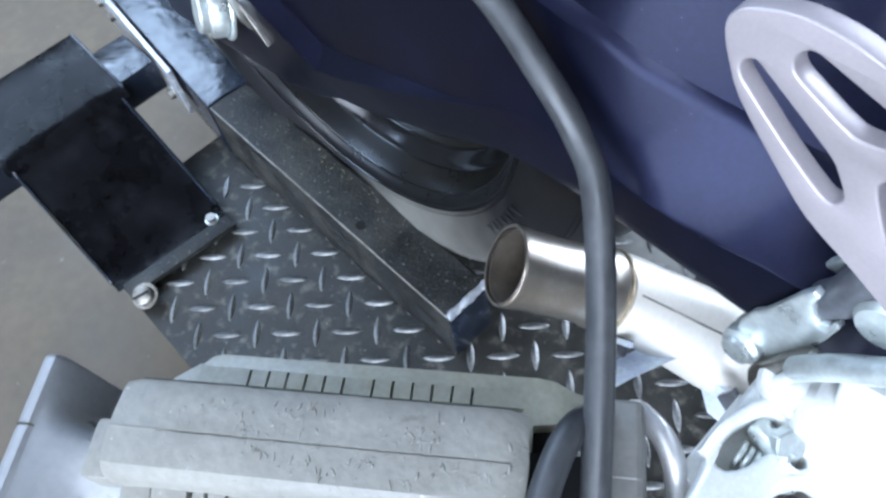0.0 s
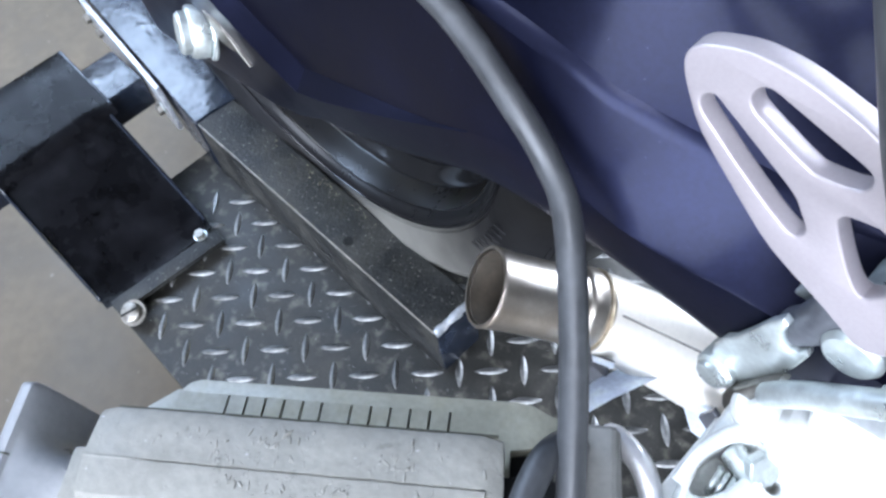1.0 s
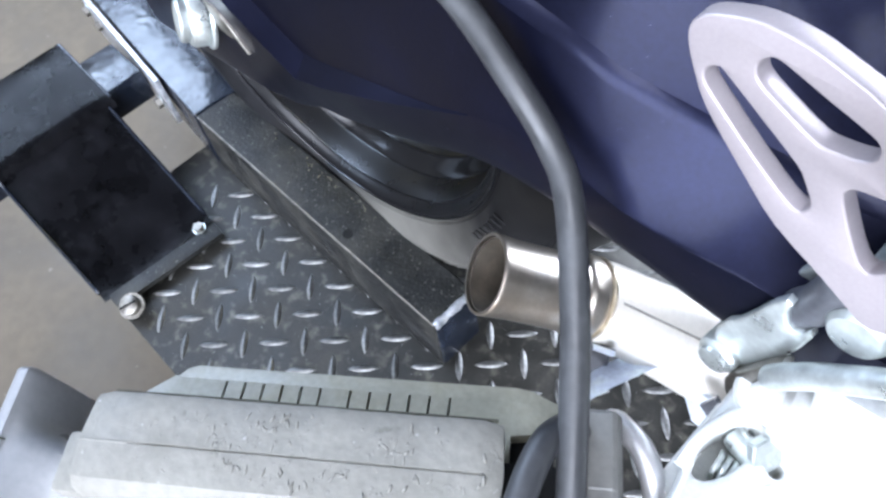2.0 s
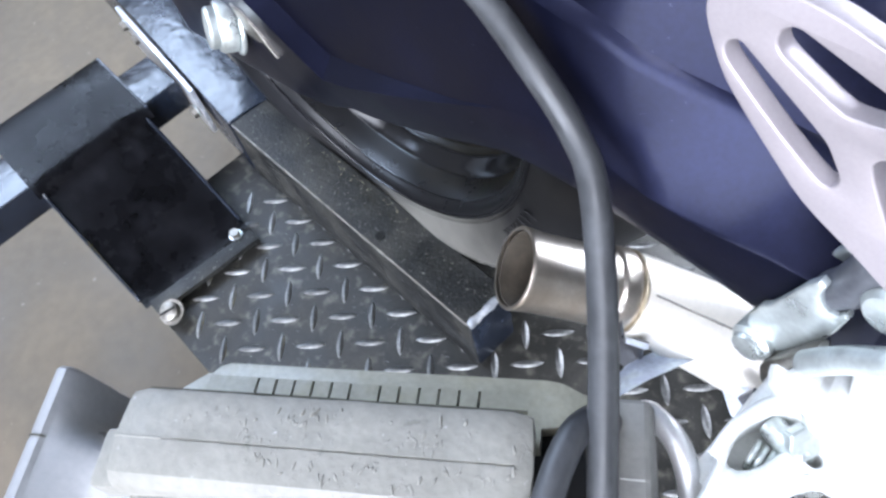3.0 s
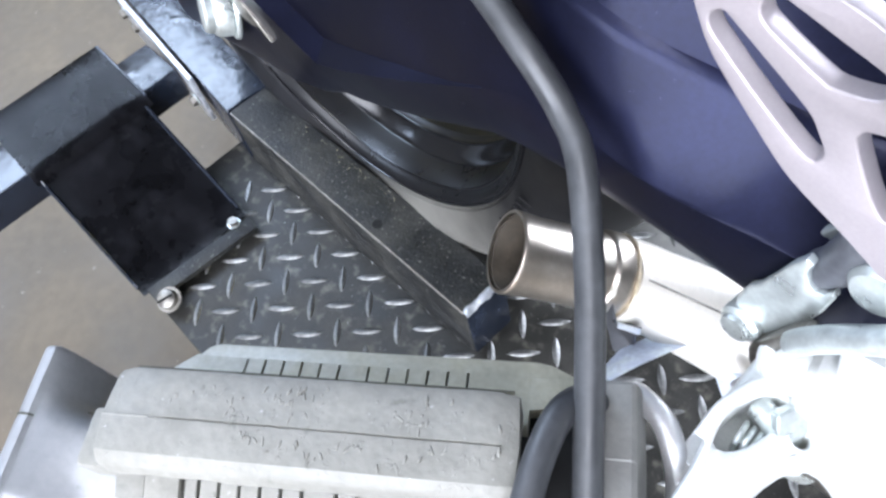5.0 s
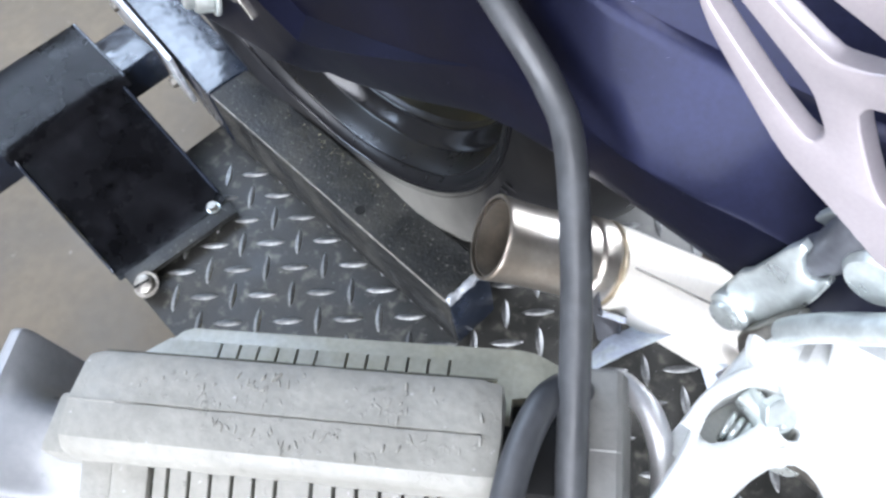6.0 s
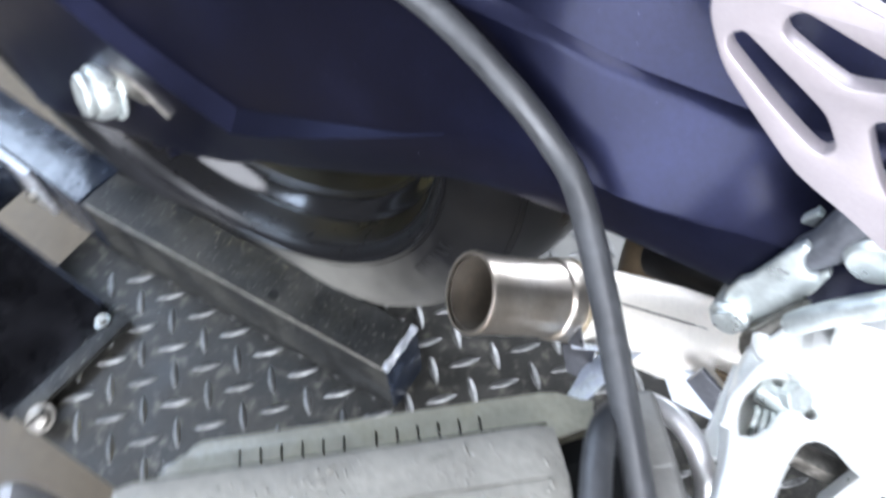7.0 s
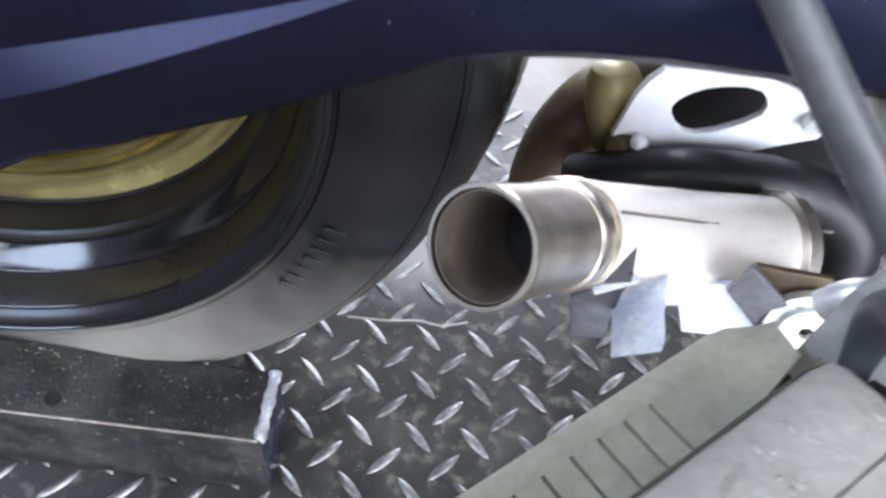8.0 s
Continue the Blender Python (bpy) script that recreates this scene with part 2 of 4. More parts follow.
nt.links.new(addz.outputs[0], dr.inputs["Value"])
dm = nt.nodes.new("ShaderNodeMix")
dm.data_type = "RGBA"
dm.inputs[7].default_value = (0.21, 0.205, 0.19, 1)
nt.links.new(tb.inputs["Base Color"].links[0].from_socket, dm.inputs[6])
nt.links.new(dr.outputs["Result"], dm.inputs[0])
nt.links.new(dm.outputs[2], tb.inputs["Base Color"])


# ---- building helpers ----
def part(name, bm, mat, parent=None, label="", smooth=35):
    me = bpy.data.meshes.new(name)
    bm.normal_update()
    bm.to_mesh(me)
    bm.free()
    me.materials.append(mat)
    if smooth:
        me.shade_smooth()
        me.set_sharp_from_angle(angle=radians(smooth))
    ob = new(name, me)
    if parent:
        ob.parent = parent
        ob.matrix_parent_inverse = parent.matrix_basis.inverted()
    return tagged(ob, label)


def thing(name, base, label, category, group="", kind=""):
    ob = new(name)
    ob.empty_display_size = 0.02
    ob.matrix_basis = Matrix.Translation(base)
    return tagged(ob, label, category, group, kind)


def smooth_path(pts, n=8):
    """A Catmull-Rom line through the points."""
    p = [Vector(q) for q in pts]
    p = [p[0] * 2 - p[1]] + p + [p[-1] * 2 - p[-2]]
    out = []
    for i in range(1, len(p) - 2):
        for k in range(n):
            t = k / n
            a, b, c, d = p[i - 1:i + 3]
            out.append(0.5 * (2 * b + (c - a) * t + (2 * a - 5 * b + 4 * c - d) * t * t + (3 * b - a - 3 * c + d) * t ** 3))
    return out + [p[-2]]


def tube(pts, radius, seg=20, inner=0.0, bm=None):
    """A round bar along a line; radius a number or one for each point; inner: bore's radius, for an open pipe."""
    bm = bm or bmesh.new()
    pts = [Vector(p) for p in pts]
    rad = radius if isinstance(radius, (list, tuple)) else [radius] * len(pts)
    t0 = (pts[1] - pts[0]).normalized()
    nrm = t0.orthogonal().normalized()
    rings, bores = [], []
    for i, p in enumerate(pts):
        t = (pts[min(i + 1, len(pts) - 1)] - pts[max(i - 1, 0)]).normalized()
        nrm = (nrm - t * nrm.dot(t)).normalized()
        bi = t.cross(nrm)
        dirs = [nrm * math.cos(2 * math.pi * k / seg) + bi * math.sin(2 * math.pi * k / seg) for k in range(seg)]
        rings.append([bm.verts.new(p + d * rad[i]) for d in dirs])
        if inner:
            bores.append([bm.verts.new(p + d * (rad[i] - inner)) for d in dirs])
    for r in (rings, bores):
        for a, b in zip(r, r[1:]):
            for k in range(seg):
                q = [a[k], a[(k + 1) % seg], b[(k + 1) % seg], b[k]]
                bm.faces.new(q if r is rings else q[::-1])
    for e, flip in ((0, False), (-1, True)):
        if inner:
            for k in range(seg):
                q = [rings[e][k], bores[e][k], bores[e][(k + 1) % seg], rings[e][(k + 1) % seg]]
                bm.faces.new(q if flip is False else q[::-1])
        else:
            bm.faces.new(rings[e][::-1] if not flip else rings[e])
    bmesh.ops.recalc_face_normals(bm, faces=bm.faces)
    return bm


def block(size, m=None, bevel=0.002, seg=2, bm=None):
    """A box of that size about its middle, edges rounded, at the pose m."""
    own = bmesh.new()
    bmesh.ops.create_cube(own, size=1, matrix=Matrix.Diagonal((*size, 1)))
    if bevel:
        bmesh.ops.bevel(own, geom=own.edges[:], offset=bevel, segments=seg, profile=0.6, affect="EDGES")
    if m is not None:
        bmesh.ops.transform(own, matrix=m, verts=own.verts[:])
    if bm is None:
        return own
    me = bpy.data.meshes.new("tmp")
    own.to_mesh(me)
    own.free()
    bm.from_mesh(me)
    bpy.data.meshes.remove(me)
    return bm


def lathe(profile, m, seg=96, closed=False):
    """Turns a line of (radius, height) about the z axis of the pose m."""
    bm = bmesh.new()
    rings = []
    for r, h in profile:
        rings.append([bm.verts.new(m @ Vector((r * math.cos(2 * math.pi * k / seg), r * math.sin(2 * math.pi * k / seg), h))) for k in range(seg)])
    pairs = list(zip(rings, rings[1:])) + ([(rings[-1], rings[0])] if closed else [])
    for a, b in pairs:
        for k in range(seg):
            bm.faces.new([a[k], a[(k + 1) % seg], b[(k + 1) % seg], b[k]])
    if not closed:
        for r in (rings[0], rings[-1]):
            if (r[0].co - r[seg // 2].co).length > 1e-5:
                bm.faces.new(r)
    bmesh.ops.remove_doubles(bm, verts=bm.verts[:], dist=1e-7)
    bmesh.ops.recalc_face_normals(bm, faces=bm.faces)
    return bm


def cut_plate(outline, holes, thick, bevel, m, rounding=0):
    """A plate with holes: outlines in its own x, y; thickness about z = 0; edges rounded."""
    cu = bpy.data.curves.new("tmp", "CURVE")
    cu.dimensions, cu.fill_mode = "2D", "BOTH"
    cu.extrude, cu.bevel_depth, cu.bevel_resolution = thick / 2 - bevel, bevel, 2
    cu.offset = -bevel
    for loop in (outline, *holes):
        pts = loop
        for _ in range(rounding):
            pts = [q for a, b in zip(pts, pts[1:] + pts[:1])
                   for q in ((a[0] * .75 + b[0] * .25, a[1] * .75 + b[1] * .25), (a[0] * .25 + b[0] * .75, a[1] * .25 + b[1] * .75))]
        sp = cu.splines.new("POLY")
        sp.points.add(len(pts) - 1)
        for q, (x, y) in zip(sp.points, pts):
            q.co = (x, y, 0, 1)
        sp.use_cyclic_u = True
    ob = bpy.data.objects.new("tmp", cu)
    scene.collection.objects.link(ob)
    me = bpy.data.meshes.new_from_object(ob.evaluated_get(bpy.context.evaluated_depsgraph_get()))
    bpy.data.objects.remove(ob)
    bpy.data.curves.remove(cu)
    bm = bmesh.new()
    bm.from_mesh(me)
    bpy.data.meshes.remove(me)
    bmesh.ops.remove_doubles(bm, verts=bm.verts[:], dist=1e-6)
    bmesh.ops.transform(bm, matrix=m, verts=bm.verts[:])
    bmesh.ops.recalc_face_normals(bm, faces=bm.faces)
    return bm


def axis_pose(p, z, x=None):
    """A pose at p whose z axis points along z."""
    z = Vector(z).normalized()
    x = Vector(x) if x else z.orthogonal()
    x = (x - z * x.dot(z)).normalized()
    y = z.cross(x)
    return Matrix(((x.x, y.x, z.x, p[0]), (x.y, y.y, z.y, p[1]), (x.z, y.z, z.z, p[2]), (0, 0, 0, 1)))


def hexagon(r, h, m, bevel=0.0006):
    bm = bmesh.new()
    bmesh.ops.create_cone(bm, cap_ends=True, segments=6, radius1=r, radius2=r, depth=h, matrix=Matrix.Translation((0, 0, h / 2)))
    bmesh.ops.bevel(bm, geom=bm.edges[:], offset=bevel, segments=2, affect="EDGES")
    bmesh.ops.transform(bm, matrix=m, verts=bm.verts[:])
    return bm


SIDE = Matrix(((1, 0, 0, 0), (0, 0, -1, 0), (0, 1, 0, 0), (0, 0, 0, 1)))  # a plate's x, y become the world's x, z


def side_plate(y):
    return Matrix.Translation((0, y, 0)) @ SIDE


# ---- the room ----
FLOOR_Z = -0.17
X0, X1, Y0, Y1, Z1 = -2.6, 3.6, -2.7, 2.8, 2.9


def slab(name, lo, hi, mat, label, category):
    size = [b - a for a, b in zip(lo, hi)]
    ob = part(name, block(size, Matrix.Translation([(a + b) / 2 for a, b in zip(lo, hi)]), 0), mat, None, label, 0)
    return tagged(ob, category=category, kind="structure")


slab("floor", (X0, Y0, FLOOR_Z - 0.1), (X1, Y1, FLOOR_Z), M_FLOOR, "worn brown-grey workshop floor with scuffs", "floor")
WALL = "plain painted workshop wall"
for nm, lo, hi in (("a", (X0 - .2, Y0, FLOOR_Z), (X0, -1.1, Z1)), ("b", (X0 - .2, 0.7, FLOOR_Z), (X0, Y1, Z1)),
                   ("c", (X0 - .2, -1.1, FLOOR_Z), (X0, 0.7, 1.52)), ("d", (X0 - .2, -1.1, 2.7), (X0, 0.7, Z1))):
    slab("wall_west_" + nm, lo, hi, M_WALL, WALL + " round a window", "wall")
slab("wall_east", (X1, Y0, FLOOR_Z), (X1 + 0.2, Y1, Z1), M_WALL, WALL, "wall")
for nm, lo, hi in (("a", (X0 - .2, Y1, FLOOR_Z), (-0.5, Y1 + .2, Z1)), ("b", (2.1, Y1, FLOOR_Z), (X1 + .2, Y1 + .2, Z1)), ("c", (-0.5, Y1, 2.75), (2.1, Y1 + .2, Z1))):
    slab("wall_north_" + nm, lo, hi, M_WALL, WALL + " beside a second open door", "wall")
for nm, lo, hi in (("a", (X0 - .2, Y0 - .2, FLOOR_Z), (-0.2, Y0, Z1)), ("b", (3.05, Y0 - .2, FLOOR_Z), (X1 + .2, Y0, Z1)), ("c", (-0.2, Y0 - .2, 2.15), (3.05, Y0, Z1))):
    slab("wall_south_" + nm, lo, hi, M_WALL, WALL + " beside the open door", "wall")
RX0, RX1, RY0, RY1 = 0.5, 2.5, -2.6, -1.1
QX0, QX1 = -2.45, -0.55
for nm, lo, hi in (("a", (X0 - .2, Y0 - .2, Z1), (QX0, Y1 + .2, Z1 + .15)), ("b", (RX1, Y0 - .2, Z1), (X1 + .2, Y1 + .2, Z1 + .15)), ("c", (QX0, Y0 - .2, Z1), (RX1, RY0, Z1 + .15)),
                   ("d", (QX0, RY1, Z1), (RX1, Y1 + .2, Z1 + .15)), ("e", (QX1, RY0, Z1), (RX0, RY1, Z1 + .15))):
    slab("ceiling_" + nm, lo, hi, M_WALL, "plain painted ceiling round two rooflights", "ceiling")
slab("ground", (-60, -60, FLOOR_Z - 0.3), (60, 60, FLOOR_Z - 0.12), M_FLOOR, "plain yard ground outside the door", "ground")

# ---- the lift platform ----
PX0, PX1, PY0, PY1 = -0.44, 1.5, -0.24, 0.33
P = 0.028
lift = thing("lift_platform", (0.5, 0.045, FLOOR_Z), "motorcycle lift platform of worn black checker plate", "lift")
deck = part("deck", block((PX1 - PX0, PY1 - PY0, 0.005), Matrix.Translation(((PX0 + PX1) / 2, (PY0 + PY1) / 2, -0.0025)), 0.001), M_TREAD, lift, "worn black checker plate")
for y in (PY0 + 0.025, PY1 - 0.025):
    part("side_rail", block((PX1 - PX0, 0.04, 0.05), Matrix.Translation(((PX0 + PX1) / 2, y, -0.031)), 0.003), M_BLACKSTEEL, lift)
for x in (0.3, 1.2):
    part("lift_leg", block((0.05, 0.45, -FLOOR_Z - 0.057), Matrix.Translation((x, 0.045, (FLOOR_Z - 0.057) / 2)), 0.003), M_BLACKSTEEL, lift)

# ---- black square tube rail along the wheel ----
rail = thing("wheel_rail", (-0.3, -0.05, 0), "black square steel tube lying along the wheel, dusty on top", "steel tube")
TZ = 0.077
body = block((0.335, 0.045, 0.073), Matrix.Translation((-0.2365, -0.0465, TZ - 0.0365)), 0.0028, 3)
part("tube_body", body, M_DUSTY, rail)
part("tube_sleeve", block((0.40, 0.050, 0.074), Matrix.Translation((-0.402, -0.0455, TZ - 0.035)) @ pose(0, 0, 0, 0, 0, -5.5) @ Matrix.Translation((-0.20, 0, 0)), 0.003, 3), M_SLEEVE, rail, "shiny black outer sleeve")
wl = [Vector((-0.0697 + 0.0003 * math.sin(k * 0.9), -0.0678 + 0.0430 * k / 40, TZ - 0.0012 + 0.0002 * math.sin(k * 0.5))) for k in range(41)]
wl = tube(wl, [0.0034 + 0.0004 * math.sin(k * 0.35) for k in range(41)], 10)
part("end_weld", wl, M_EDGE, rail, "bright bare weld seam")
part("end_cap", block((0.003, 0.042, 0.070), Matrix.Translation((-0.0685, -0.0465, TZ - 0.037)), 0.001), M_SLEEVE, rail)
part("worn_edge", tube([(-0.402, -0.0682, TZ - 0.0008), (-0.25, -0.0683, TZ - 0.0008), (-0.0705, -0.0682, TZ - 0.0008)], 0.0009, 8), M_DULL, rail, "edge rubbed to bright steel")
part("bolt_hole", lathe([(0.0045, 0), (0.0045, 0.0006), (0.0002, 0.0004)], axis_pose((-0.187, -0.058, TZ + 0.0001), (0, 0, 1)), 20), M_BLACKFILL, rail, "small black hole")

rnd = random.Random(11)
cb = bmesh.new()
for k in range(46):
    u = rnd.gauss(0, 1)
    cx, cy, cr_ = -0.244 + 0.045 * u, -0.0275 - abs(rnd.gauss(0, 0.008)), rnd.uniform(0.0003, 0.0009)
    g_ = bmesh.ops.create_icosphere(cb, subdivisions=1, radius=cr_, matrix=Matrix.Translation((cx, cy, TZ + cr_ * 0.5)) @ Euler((rnd.random() * 3, rnd.random() * 3, 0)).to_matrix().to_4x4())
    for v in g_["verts"]:
        v.co += Vector((rnd.uniform(-1, 1), rnd.uniform(-1, 1), rnd.uniform(-1, 1))) * cr_ * 0.3
crumbs = part("dirt_crumbs", cb, M_CRUMB)
tagged(crumbs, "dry yellowish dirt crumbs on the black tube", "dirt", "", "stuff")

# ---- cross bar with its sheet flap ----
crossbar = thing("stop_bar", (-0.55, -0.25, 0), "black cross bar with a folded sheet steel flap", "stop bar")
part("bar", block((0.062, 0.42, 0.038), Matrix.Translation((-0.530, -0.281, 0.0605)), 0.003, 3), M_SLEEVE, crossbar)


def folded(prof, y0, y1, thick):
    bm = bmesh.new()
    n = 5
    grid = []
    for x, z in prof:
        grid.append([bm.verts.new((x, y0 + (y1 - y0) * k / n, z)) for k in range(n + 1)])
    for a, b in zip(grid, grid[1:]):
        for k in range(n):
            bm.faces.new([a[k], a[k + 1], b[k + 1], b[k]])
    bmesh.ops.solidify(bm, geom=bm.faces[:], thickness=thick)
    bmesh.ops.recalc_face_normals(bm, faces=bm.faces)
    return bm


part("fold", folded([(-0.585, 0.03), (-0.589, 0.086), (-0.587, 0.0925), (-0.580, 0.0945), (-0.55, 0.0905), (-0.53, 0.0875), (-0.500, 0.0835), (-0.492, 0.0822), (-0.487, 0.079), (-0.484, 0.072)], -0.250, -0.113, 0.003), M_FLAP, crossbar, "sheet folded over the bar")
part("flap", folded([(-0.505, 0.079), (-0.49, 0.074), (-0.47, 0.066), (-0.42, 0.040), (-0.37, 0.014), (-0.357, 0.010), (-0.346, 0.009)], -0.245, -0.120, 0.003), M_FLAP, crossbar)
for y in (-0.1205, -0.2445):
    part("hem", tube(smooth_path([(-0.486, y, 0.0735), (-0.47, y, 0.0672), (-0.42, y, 0.0412), (-0.37, y, 0.0152), (-0.357, y, 0.0110)], 4), 0.0019, 10), M_SLEEVE, crossbar, "rolled shiny edge")
part("hem", tube([(-0.582, -0.1135, 0.0943), (-0.55, -0.1135, 0.0905), (-0.53, -0.1135, 0.0875), (-0.500, -0.1135, 0.0835), (-0.490, -0.1135, 0.0815)], 0.0016, 10), M_SLEEVE, crossbar, "rolled shiny edge")
part("foot_strip", block((0.017, 0.118, 0.006), Matrix.Translation((-0.336, -0.180, 0.0085)) @ pose(0, 0, 0, 0, 0, -4), 0.001), M_DUSTY, crossbar, "dusty steel strip clamping the flap")
part("joint_plate", block((0.19, 0.005, 0.062), Matrix.Translation((-0.402, -0.0455, 0.0555)) @ pose(0, 0, 0, 0, 0, -5.5) @ Matrix.Translation((-0.155, -0.031, 0)), 0.001), M_EDGE, crossbar, "bare steel joint plate")


def screw(p, r, axis=(0, 0, 1)):
    ob = thing("bolt", p, "small bright hex bolt through the steel", "bolt", "bolts of the lift")
    part("head", hexagon(r, r * 0.9, axis_pose(p, axis)), M_DULL, ob)
    q = Vector(p) - Vector(axis).normalized() * 0.001
    part("washer", lathe([(r * 0.4, 0), (r * 1.2, 0), (r * 1.2, 0.0012), (r * 0.4, 0.0012)], axis_pose(q, axis), 28, True), M_ZINC, ob)
    return ob


screw((-0.345, -0.135, 0.012), 0.0055)
big = thing("round_bolt", (-0.322, -0.229, 0.010), "slotted round-headed steel bolt, oily, in the deck corner", "bolt")
BM_ = axis_pose((-0.322, -0.229, 0.010), (0.25, -0.3, 1))
part("washer", lathe([(0.004, 0), (0.0125, 0), (0.0125, 0.002), (0.004, 0.002)], BM_, 36, True), M_DULL, big)
part("head", lathe([(0.0, 0.0095), (0.006, 0.0092), (0.0088, 0.0075), (0.0095, 0.005), (0.0095, 0.001), (0.0, 0.001)], BM_, 36), M_DULL, big)
part("slot", block((0.0165, 0.0022, 0.0012), BM_ @ Matrix.Translation((0, 0, 0.0094)) @ pose(0, 0, 0, 0, 0, 25), 0.0003, 1), M_BLACKFILL, big)
for x, z in ((-0.640, 0.07), (-0.624, 0.058)):
    screw((x, -0.0575, z), 0.0058, (-0.1, -1, 0))
screw((-0.478, -0.0742, 0.05), 0.0062, (-0.1, -1, 0))

# ---- wheel ----
WC = Vector((-0.257, 0.045, 0.30))
WM = axis_pose(WC, (0, -1, 0), (1, 0, 0))
wheel = thing("rear_wheel", (WC.x, WC.y, 0), "motorcycle rear wheel, black rim, gold centre and road tyre", "wheel")
tp = [(0.214, 0.050), (0.219, 0.062), (0.2245, 0.0645), (0.2255, 0.0665), (0.232, 0.069), (0.240, 0.0712), (0.248, 0.0722), (0.260, 0.070), (0.270, 0.065),
      (0.2705, 0.0656), (0.273, 0.0645), (0.2735, 0.063), (0.284, 0.050), (0.293, 0.030), (0.299, 0.012)]
tyre = part("tyre", lathe(tp[:12] + [(r, -h) for r, h in tp[:12][::-1]], WM, 160, True), M_TYRE, wheel)
tt = tp[11:]
part("tread", lathe(tt + [(r, -h) for r, h in tt[::-1]] + [(0.265, -0.050), (0.265, 0.050)], WM, 160, True), M_SHOULDER, wheel, "smooth shiny black tread")
rp = [(0.2165, 0.0580), (0.2222, 0.0600), (0.2236, 0.0625), (0.2225, 0.0648), (0.2180, 0.0646), (0.2160, 0.0630), (0.2142, 0.0588), (0.2130, 0.0566), (0.2120, 0.0562), (0.2112, 0.0535), (0.2092, 0.0440), (0.2078, 0.0365), (0.2072, 0.0342)]
part("rim", lathe(rp + [(0.2100, 0.0350), (0.2150, 0.0500)], WM, 160, True), M_RIM, wheel, "gloss black stepped rim")
bp_ = [(0.2071, 0.0340), (0.2062, 0.0328), (0.2040, 0.0285), (0.2015, 0.0240), (0.1995, 0.0205), (0.1985, 0.0190), (0.1977, 0.0188)]
part("barrel_step", lathe(bp_ + [(0.2000, 0.0170), (0.2090, 0.0320)], WM, 160, True), M_BARREL, wheel, "gloss black step of the rim")
ip_ = [(0.1976, 0.0187), (0.1971, 0.0170), (0.1960, 0.0120), (0.1952, 0.0112), (0.1945, 0.0050), (0.1932, -0.0020), (0.1926, -0.0078)]
part("barrel", lathe(ip_ + [(0.198, -0.04), (0.2165, -0.058), (0.210, -0.03), (0.2030, 0.0160)], WM, 160, True), M_INNER, wheel, "dull black inner barrel")
part("wheel_disc", lathe([(0.1902, -0.0095), (0.187, -0.0125), (0.183, -0.0175), (0.178, -0.0195), (0.174, -0.0190), (0.170, -0.0130), (0.164, -0.0100), (0.160, -0.0110), (0.156, -0.016), (0.152, -0.006), (0.122, 0.000), (0.122, -0.034), (0.1902, -0.036)], WM, 128, True), M_GOLD, wheel, "gold anodised centre")
part("gap_ring", lathe([(0.1925, -0.0082), (0.1904, -0.0105), (0.1904, -0.030), (0.1925, -0.030)], WM, 128, True), M_BLACKFILL, wheel)
part("hub", lathe([(0.1218, -0.003), (0.10, 0.000), (0.05, 0.015), (0.03, 0.03), (0.012, 0.03), (0.012, -0.06), (0.05, -0.05), (0.1218, -0.034)], WM, 96, True), M_BARREL, wheel, "black hub")
for r, h, q in ((0.1972, 0.0180, 0.0006), (0.2068, 0.0337, 0.0007), (0.2119, 0.0556, 0.0006), (0.2205, 0.0647, 0.0009)):
    part("rim_bead", lathe([(r + q * math.cos(k * math.pi / 4), h + q * math.sin(k * math.pi / 4)) for k in range(8)], WM, 160, True), M_BARREL, wheel)
for k in range(7):
    a = math.atan2(0.195 - WC.z, -0.045 - WC.x) + (k - 3) * 0.036
    w, h = (0.0017, 0.012) if k % 3 else (0.0028, 0.011)
    rm = WM @ Matrix.Rotation(a, 4, "Z") @ Matrix.Translation((0.2385, 0, 0.0716)) @ pose(0, 0, 0, 0, 6, 0)
    part("raised_mark", block((h, w, 0.0014), rm, 0.0004, 1), M_TYRE, tyre)

# ---- swingarm ----
swing = thing("swingarm", (0.1, -0.05, 0.35), "dark blue-black painted swingarm with an angular crease", "swingarm")
stations = [  # x, z bottom, z of the band, z of the upper crease, z top
    (-0.330, 0.232, 0.437, 0.47, 0.48), (-0.250, 0.248, 0.395, 0.45, 0.47), (-0.180, 0.263, 0.353, 0.444, 0.475), (-0.146, 0.2755, 0.3390, 0.4455, 0.478), (-0.122, 0.2905, 0.3310, 0.446, 0.48), (-0.0985, 0.2985, 0.3395, 0.4465, 0.485),
    (-0.070, 0.3115, 0.351, 0.447, 0.49), (-0.043, 0.324, 0.362, 0.447, 0.495), (-0.017, 0.338, 0.3735, 0.446, 0.50), (0.003, 0.3485, 0.384, 0.446, 0.505), (0.022, 0.354, 0.392, 0.4445, 0.51), (0.040, 0.3565, 0.395, 0.4415, 0.515), (0.060, 0.358, 0.392, 0.4368, 0.52),
    (0.075, 0.358, 0.389, 0.4309, 0.5225), (0.090, 0.358, 0.389, 0.4259, 0.525), (0.105, 0.3575, 0.391, 0.4209, 0.5275), (0.120, 0.357, 0.394, 0.4163, 0.53), (0.150, 0.356, 0.397, 0.4130, 0.53), (0.190, 0.354, 0.398, 0.409, 0.53), (0.260, 0.350, 0.398, 0.408, 0.53)]
sb = bmesh.new()
rings_ = []
